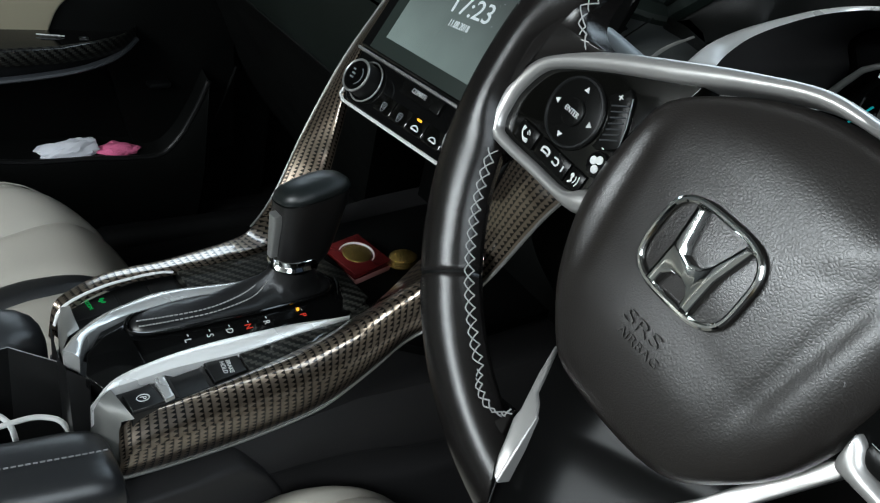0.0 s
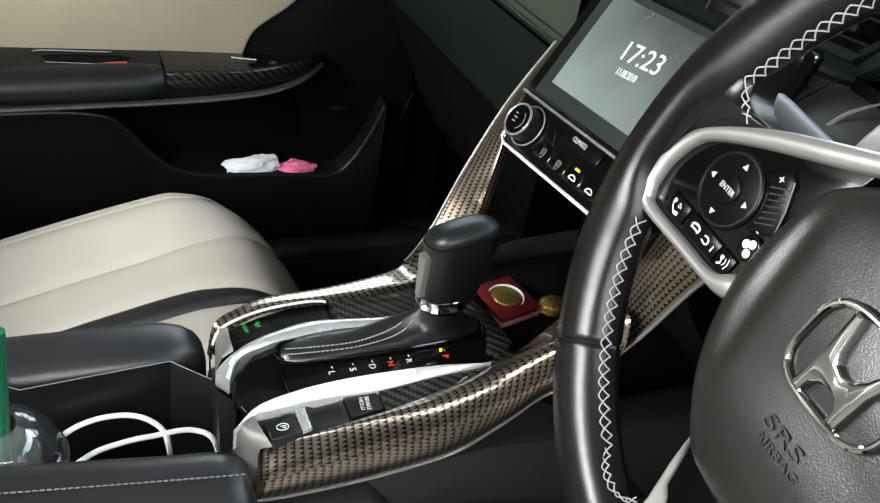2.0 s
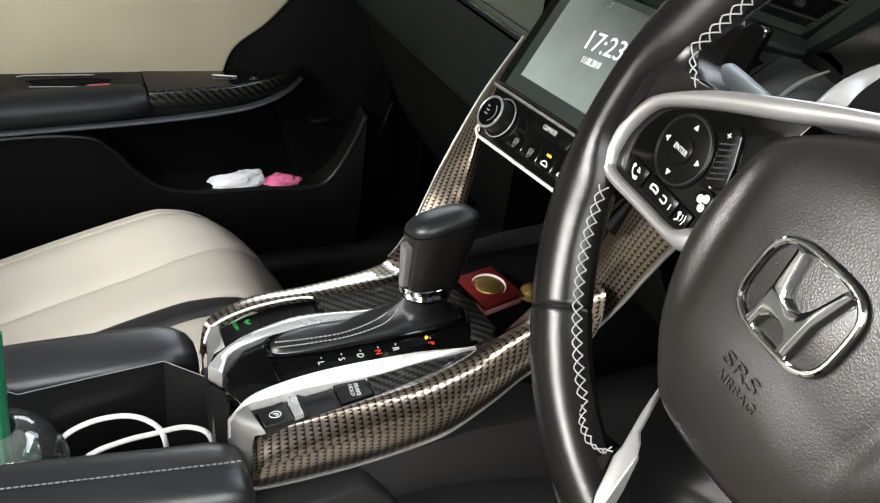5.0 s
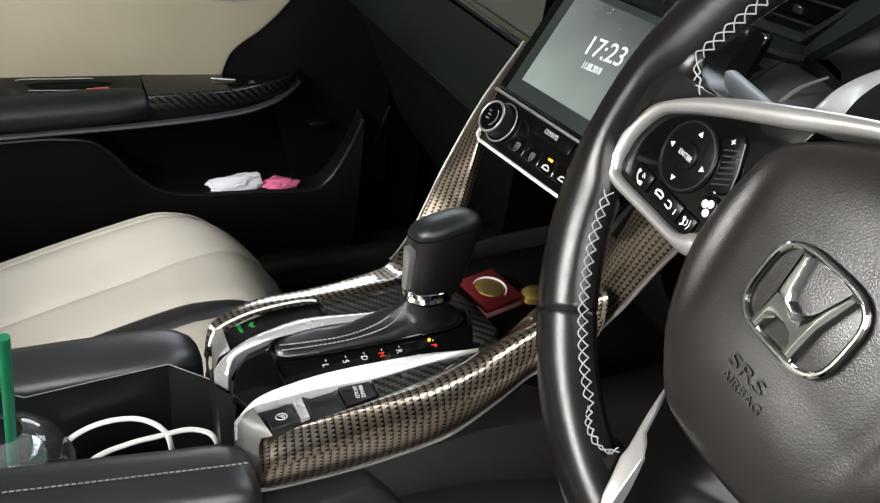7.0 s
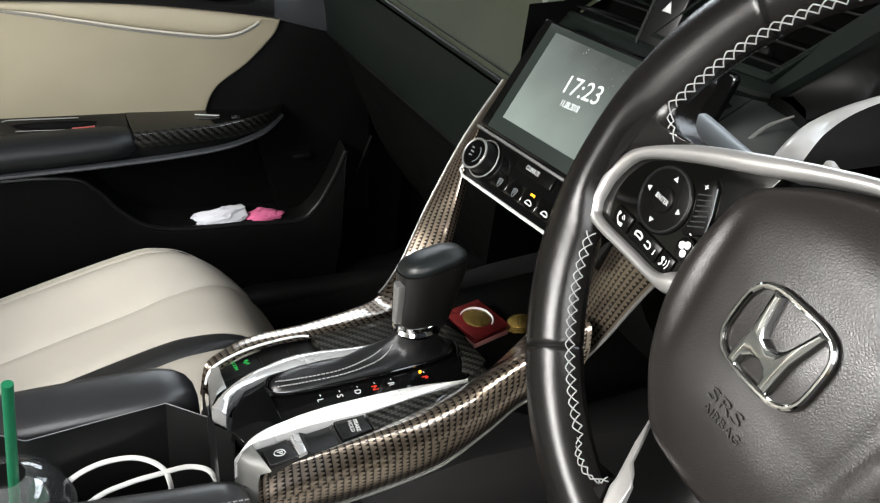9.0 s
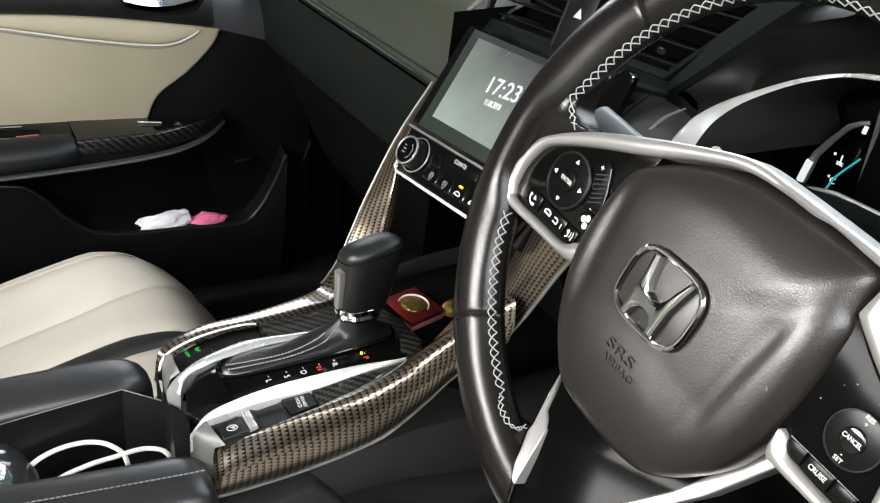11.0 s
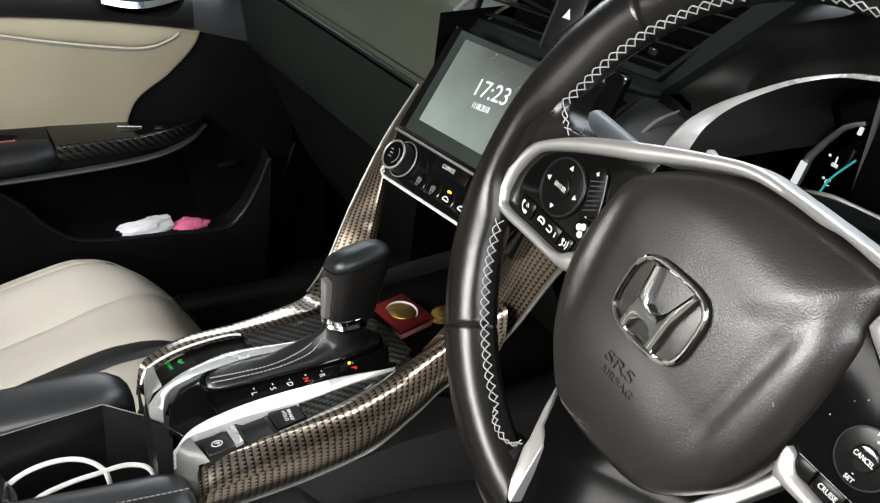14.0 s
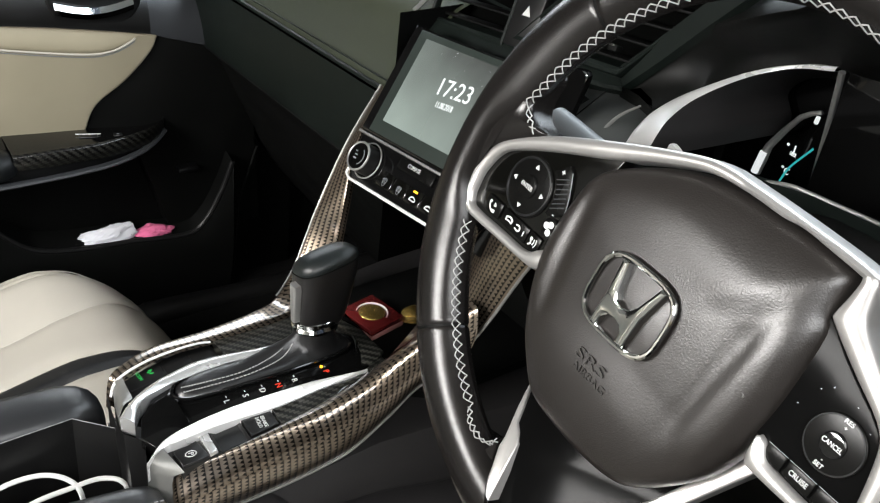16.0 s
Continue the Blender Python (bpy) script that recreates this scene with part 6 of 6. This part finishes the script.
# ---- seats ----
def make_seat(name, cx, label, ahead=0.0, rise=0.0):
    """A seat in beige hide: a cushion that rises to the front, with a black insert beside the console, and a backrest."""
    s = thing(name, label, "car seat", "front seats", m=Matrix.Translation((cx, ahead, rise)))
    half, y0, y1 = 0.228, -0.52, 0.045
    side = 1 if cx < 0 else -1

    def front(u):
        return y1 - 0.085 * (abs(u) / half) ** 3.0

    def height(u, y):
        f = front(u)
        z = -0.196 - 0.30 * max(0.0, -0.10 - y) ** 1.15
        z += 0.016 * math.exp(-((abs(u) - 0.165) / 0.06) ** 2) - 0.012
        z -= 0.050 * max(0.0, (abs(u) - 0.17) / 0.058) ** 2.4
        z -= 0.075 * max(0.0, (y - (f - 0.12)) / 0.12) ** 2.6
        return z

    def seam_u(k, y):
        flare = max(0.0, (y + 0.16) / 0.18)
        return {0: -half, 1: -0.176 + 0.0 * y, 2: -0.076 - 0.042 * flare ** 1.6, 3: 0.002 + 0.030 * flare ** 3, 4: 0.038 - 0.004 * flare ** 2, 5: 0.172, 6: half}[k]

    def strip(name_, a, b, mat_, lab, n):
        rows = []
        for i in range(57):
            t = i / 56
            y = y0 + (y1 - 0.001 - y0) * t
            row = []
            for j in range(n + 1):
                g = j / n
                u = seam_u(a, y) * (1 - g) + seam_u(b, y) * g
                yy = min(y, front(u) + 0.0)
                puff = 0.0070 * (1 - abs(2 * g - 1) ** 5) if n > 3 else 0.0015
                row.append((u * side, yy, height(u, yy) + puff - 0.003))
            rows.append(row)
        rows.append([(x, y + 0.002, -0.40) for x, y, z in rows[-1]])
        return part(name_, skin(rows), mat_, s, lab, smooth=70)

    strip("bolster", 0, 1, BEIGE, "beige leather edge", 8)
    strip("cushion_panel", 1, 2, BEIGE, "beige leather cushion panel", 16)
    strip("cushion_panel", 2, 3, BEIGE, "beige leather centre panel", 14)
    strip("black_insert", 3, 4, HIDE, "black leather insert", 6)
    strip("cushion_panel", 4, 5, BEIGE, "beige leather cushion panel", 16)
    strip("bolster", 5, 6, BEIGE, "beige leather edge", 8)
    for du in (0.004, -0.004):
        pts = [((-0.176 + du) * side, y, height(-0.176, y) + 0.0012) for y in (y0 + (y1 - 0.06 - y0) * i / 60 for i in range(61))]
        part("seam", tube(pts, 0.0007, 5), BEIGE, s)
    part("cushion_base", rbox((0.42, 0.52, 0.12), Matrix.Translation((0, -0.27, -0.37)), 0.02), DARK, s)
    rows = []
    for z, y, hw, th in ((-0.26, -0.58, 0.23, 0.10), (-0.05, -0.66, 0.25, 0.11), (0.15, -0.79, 0.25, 0.10), (0.32, -0.90, 0.22, 0.08), (0.37, -0.93, 0.15, 0.05)):
        rows.append([(x, y + w_ + 0.04 * (abs(x) / 0.25) ** 3, z) for x, w_ in superellipse(hw, th, 32, 3.0)])
    part("backrest", skin(rows, closed=True, caps=True), BEIGE, s, "beige leather backrest", smooth=60)
    return s


make_seat("passenger_seat", -0.375, "beige leather passenger seat with black insert beside the console")
make_seat("driver_seat", 0.290, "beige leather driver's seat with black insert beside the console", 0.088, 0.108)


# ---- instruments, vents and stalk behind the wheel ----
def make_instruments():
    k = thing("instrument_cluster", "hooded instrument cluster with silver arch and lit gauge", "instrument cluster", m=Matrix())
    arch = cr([(0.1337, 0.2000, 0.2485), (0.1369, 0.2060, 0.2661), (0.1367, 0.2220, 0.2782), (0.1369, 0.2500, 0.2871), (0.1442, 0.2800, 0.2972), (0.1548, 0.3100, 0.3071), (0.1744, 0.3320, 0.3161), (0.1997, 0.3460, 0.3218)], 6)
    low = cr([(0.1572, 0.2000, 0.2557), (0.1579, 0.2060, 0.2707), (0.1530, 0.2220, 0.2793), (0.1480, 0.2500, 0.2872), (0.1501, 0.2800, 0.2958), (0.1583, 0.3100, 0.3050), (0.1753, 0.3320, 0.3135), (0.1988, 0.3460, 0.3179)], 6)
    rows = []
    for p, q in zip(arch, low):
        n = Vector((-0.1, -0.6, 0.5)).normalized() * 0.12 * (q - p).length
        rows.append([p + Vector((0, 0.012, 0)), p, p.lerp(q, 0.25) + n, p.lerp(q, 0.6) + n, q, q + Vector((0.0, 0.014, -0.002))])
    part("silver_arch", skin(rows), SILVER, k, "broad satin silver arch", smooth=60)
    part("divider", tube([(0.2035, 0.348, 0.319), (0.200, 0.365, 0.270), (0.197, 0.380, 0.212)], 0.0028, 8), MATTESILVER, k, "grey upright trim")
    part("gauge_back", slab([(-0.01, 0.15), (0.245, 0.15), (0.245, 0.40), (-0.01, 0.40)], 0, 0.01, 0.002, Matrix(((1, 0, 0, 0.08), (0, 0, -1, 0.415), (0, 1, 0, 0), (0, 0, 0, 1)))), GLOSS, k, "dark gauge face")
    rows = [[q, q + Vector((0.002, 0.03, -0.004)), Vector((q.x - 0.010, 0.40, q.z - 0.02))] for q in low]
    part("gauge_tunnel", skin(rows), TUNNEL, k)
    y = 0.378
    bar = [(0.1450, 0.200), (0.1470, 0.214), (0.1485, 0.227), (0.1580, 0.246), (0.1680, 0.2625), (0.1760, 0.269), (0.1845, 0.2735)]
    part("gauge_frame", tube([(x, y, z) for x, z in bar], [0.0042, 0.0042, 0.0036, 0.003, 0.0026, 0.0022, 0.0018], 8), MATTESILVER, k, "silver gauge frame")
    part("gauge_light", tube([(0.1455, y - 0.004, 0.2015), (0.1470, y - 0.004, 0.2140), (0.1480, y - 0.004, 0.2220)], 0.0034, 8), WHITE_LAMP, k)
    part("gauge_light", tube([(0.1838, y - 0.003, 0.2640), (0.1842, y - 0.003, 0.2700)], 0.0020, 8), WHITE_LAMP, k)
    part("gauge_line", tube(cr([(0.1690, y, 0.2030), (0.1740, y, 0.2190), (0.1880, y, 0.2420)], 4), 0.0010, 6), CYAN, k, "lit cyan gauge line")
    face = basis((0, 0, 0), (1, 0, 0), (0, -1, 0))
    writing("gauge_text", "°C", 0.0084, Matrix.Translation((0.1705, y, 0.2135)) @ face, DIGITS, k)
    part("gauge_icon", tube([(0.1725, y, 0.2300), (0.1725, y, 0.2380)], 0.0007, 5), DIGITS, k)
    for dz in (0.0, 0.003, 0.006):
        part("gauge_icon", tube([(0.1695, y, 0.2290 + dz * 0.4), (0.1755, y, 0.2290 + dz * 0.4)], 0.0004, 5), DIGITS, k)
    part("gauge_icon", disc(0.0013, 0, 0.0004, 0.0001, 12, Matrix.Translation((0.1655, y, 0.2365)) @ face), DIGITS, k)
    # dark middle display wall to the right of the divider
    part("middle_display", slab([(0.207, 0.20), (0.42, 0.20), (0.42, 0.36), (0.207, 0.345)], -0.36, -0.352, 0.002, Matrix(((1, 0, 0, 0), (0, 0, -1, 0.0), (0, 1, 0, 0), (0, 0, 0, 1)))), GLOSS, k)

    # hood: a dark face rising from the arch to a soft brow beside the vent's cheek
    foot = cr([(0.1262, 0.2350, 0.2740), (0.1343, 0.2540, 0.2846), (0.1418, 0.2840, 0.2948), (0.1527, 0.3140, 0.3049), (0.1724, 0.3360, 0.3140), (0.1979, 0.3500, 0.3198)] + [(0.30, 0.355, 0.318), (0.45, 0.355, 0.30)], 4)
    brow = cr([(0.0746, 0.2620, 0.2703), (0.1082, 0.2620, 0.3073), (0.1359, 0.2620, 0.3395), (0.1716, 0.2620, 0.3589), (0.2008, 0.2620, 0.3728), (0.2337, 0.2620, 0.3855)] + [(0.36, 0.262, 0.372), (0.50, 0.262, 0.355)], 4)
    rows = []
    for p, q in zip(foot, brow):
        rows.append([p + Vector((0, 0.03, -0.004)), p, p.lerp(q, 0.35) + Vector((0, 0.010, 0.0)), p.lerp(q, 0.75) + Vector((0, 0.008, 0.002)), q + Vector((0.002, 0.003, -0.003)), q, q + Vector((-0.001, 0.006, 0.006)), q + Vector((0, 0.03, 0.013)), Vector((q.x, 0.40, q.z + 0.016)), Vector((q.x, 0.60, q.z + 0.01))])
    part("hood", skin(rows), HOOD, k, "black soft hood", smooth=60)
    part("hood_corner", skin([[(0.0700, 0.2600, 0.2690), (0.098, 0.250, 0.2725), (0.1275, 0.2330, 0.2750)], [(0.0720, 0.258, 0.2600), (0.100, 0.250, 0.2630), (0.1275, 0.236, 0.2660)]]), HOOD, k)
    part("bezel_corner", slab([(0.1676, 0.2565), (0.1714, 0.2700), (0.1748, 0.2710), (0.1884, 0.2652)], -0.209, -0.205, 0.0006, Matrix(((1, 0, 0, 0), (0, 0, -1, 0.0), (0, 1, 0, 0), (0, 0, 0, 1)))), SILVER, k, "bright silver bezel corner")
    return k


make_instruments()


def make_vent(name, m, w_, h_, label, slant=Matrix(), tab=(0.0, 0.0)):
    v = thing(name, label, "air vent", "air vents", m=m)
    part("vent_back", rbox((w_, h_, 0.004), Matrix.Translation((0, 0, -0.040)), 0), VENT, v)
    for i in range(4):
        yy = -h_ / 2 + h_ * (i + 0.5) / 4
        part("slat", rbox((w_ - 0.004, 0.0022, 0.020), Matrix.Translation((0, yy, -0.012)) @ pose(0, 0, 0, 14, 0, 0), 0.0006), DARK, v)
    part("slat_tab", rbox((0.010, 0.006, 0.010), slant.inverted() @ Matrix.Translation((*tab, 0.0)), 0.0015), DARK, v)
    part("tab_trim", rbox((0.006, 0.0016, 0.002), slant.inverted() @ Matrix.Translation((tab[0], tab[1] + 0.002, 0.0056)), 0.0004), CHROME, v, "chrome tab edge")
    r = 0.004
    o = [(-w_ / 2 - r, -h_ / 2 - r), (w_ / 2 + r, -h_ / 2 - r), (w_ / 2 + r, h_ / 2 + r), (-w_ / 2 - r, h_ / 2 + r)]
    part("vent_frame", tube([(x, y, 0) for x, y in o], 0.005, 8, closed=True, up=(0, 0, 1)), DASH, v)
    for ob in v.children:
        ob.data.transform(slant)
    return v


UPV = (0.02, -0.93, 0.36)
SLANT = Matrix(((1, 0.85, 0, 0), (0, 1, 0, 0), (0, 0, 1, 0), (0, 0, 0, 1)))
make_vent("air_vent", basis((0.034, 0.268, 0.312), (1, 0.02, 0.10), UPV), 0.120, 0.066, "black slatted air vent with chrome tab", SLANT, (0.0176, -0.0200))
make_vent("air_vent", basis((-0.140, 0.268, 0.284), (1, 0.02, 0.10), UPV), 0.106, 0.066, "black slatted air vent with chrome tab", tab=(-0.0501, -0.0287))


def make_vent_surround():
    """The moulding that frames the vents: a lower ledge and a slanting right cheek."""
    s = thing("vent_surround", "green-black moulded surround of the air vents", "dashboard trim", kind="structure", m=Matrix())
    o = [(-0.215, 0.236, 0.232), (-0.130, 0.240, 0.238), (-0.060, 0.246, 0.249), (0.0, 0.250, 0.2605), (0.060, 0.254, 0.267), (0.0746, 0.256, 0.2703)]
    rows = [[(x, y + 0.03, z - 0.030) for x, y, z in o], [(x, y, z - 0.004) for x, y, z in o], o, [(x, y + 0.012, z + 0.012) for x, y, z in o], [(x, y + 0.035, z + 0.014) for x, y, z in o]]
    part("lower_ledge", skin(rows), DASH, s, smooth=25)
    r = [(0.0746, 0.256, 0.2703), (0.092, 0.257, 0.2890), (0.1082, 0.258, 0.3073), (0.1225, 0.259, 0.3240), (0.1359, 0.260, 0.3395), (0.165, 0.262, 0.372)]
    rows = [[(x - 0.020, y + 0.030, z + 0.006) for x, y, z in r], [(x - 0.015, y + 0.006, z + 0.010) for x, y, z in r], r, [(x + 0.003, y + 0.006, z - 0.003) for x, y, z in r]]
    part("right_cheek", skin(rows), DASH, s, smooth=25)
    part("backing", rbox((0.36, 0.02, 0.20), Matrix.Translation((-0.06, 0.335, 0.30)), 0.002), VENT, s)
    part("upper_ledge", rbox((0.40, 0.20, 0.03), Matrix.Translation((-0.05, 0.38, 0.372)), 0.008), DASH, s)
    return s


make_vent_surround()
hz = tagged(link("hazard_switch", rbox((0.036, 0.070, 0.012), None, 0.002), SATIN), "black hazard switch with white triangle", "switch")
hz.matrix_world = basis((-0.056, 0.264, 0.292), (1, 0.02, 0.10), UPV)
part("hazard_mark", slab([(-0.0050, -0.0055), (0.0055, -0.0055), (0.0003, 0.0040)], 0.0060, 0.0066, 0.0001), PRINT, hz)
tagged(link("chrome_strip", tube([(-0.268, 0.262, 0.215), (-0.240, 0.262, 0.237), (-0.215, 0.262, 0.260)], 0.0030, 8, flat=0.5, up=(0, -1, 0.3)), MATTESILVER), "silver strip at the edge of the air vent", "trim", kind="structure")


def make_column():
    c = thing("steering_column", "black steering column shroud with grey stalk", "steering column", m=Matrix())
    axis = Vector((0.304, 0.048, 0.269)), Vector((0.04, 0.941, -0.335))
    rows = []
    for d, hx, hz_ in ((0.055, 0.044, 0.040), (0.07, 0.052, 0.046), (0.13, 0.062, 0.054), (0.18, 0.066, 0.058), (0.26, 0.066, 0.060)):
        o = axis[0] + axis[1] * d
        rows.append([(o.x + x, o.y + z * 0.33, o.z + z * 0.94) for x, z in superellipse(hx, hz_, 32, 3.0)])
    part("shroud", skin(rows, closed=True, caps=True), DARK, c, "black plastic shroud", smooth=60)
    part("stalk", tube([(0.215, 0.130, 0.262), (0.178, 0.130, 0.274), (0.136, 0.130, 0.2790), (0.127, 0.130, 0.2800)], [0.0105, 0.0110, 0.0122, 0.0122], 20), GREY, c, "grey stalk")
    lever = [(0.0750, 0.2933), (0.0821, 0.2945), (0.0866, 0.2947), (0.0894, 0.2920), (0.0883, 0.2855), (0.0841, 0.2696), (0.0796, 0.2537), (0.0661, 0.2363), (0.0453, 0.2270), (0.0345, 0.2376), (0.0453, 0.2571), (0.0615, 0.2781)]
    part("lever_blade", slab(lever, -0.201, -0.195, 0.0008, Matrix(((1, 0, 0, 0), (0, 0, -1, 0.0), (0, 1, 0, 0), (0, 0, 0, 1)))), SPOKE, c, "black stalk blade")
    part("blade_edge", tube(cr([(0.0843, 0.1945, 0.2946), (0.0878, 0.1945, 0.2941), (0.0892, 0.1945, 0.2912), (0.0880, 0.1945, 0.2862)], 3), [0.0003, 0.0006, 0.0009, 0.0011, 0.0012, 0.0012, 0.0011, 0.0009, 0.0006, 0.0003], 6), CHROME, c)
    cover = [[(0.0624, 0.200, 0.2273), (0.0963, 0.200, 0.2379), (0.1224, 0.200, 0.2451), (0.1437, 0.200, 0.2528)], [(0.0501, 0.225, 0.244), (0.0814, 0.225, 0.2524), (0.1052, 0.225, 0.2578), (0.1302, 0.225, 0.264)], [(0.0258, 0.262, 0.2504), (0.0547, 0.262, 0.2581), (0.0799, 0.262, 0.2621), (0.1133, 0.262, 0.265)]]
    cover = [cr(col, 6) for col in zip(*[cr(r, 5) for r in cover])]
    part("column_cover", skin(cover), COVER, c, "grey moulded cover", smooth=60)
    part("cover_seam", tube(cr([(0.0648, 0.213, 0.2435), (0.0825, 0.213, 0.2648), (0.0949, 0.213, 0.2796)], 4), 0.0006, 6), DARK, c)
    part("cover_line", tube(cr([(0.0953, 0.216, 0.2409), (0.1015, 0.216, 0.2523), (0.1121, 0.216, 0.2664), (0.1291, 0.216, 0.2811)], 4), [0.0005 + 0.0010 * math.sin(math.pi * (i + 2) / 16) for i in range(13)], 8, flat=0.6), MATTESILVER, c, "pale edge of the cover")
    return c


make_column()
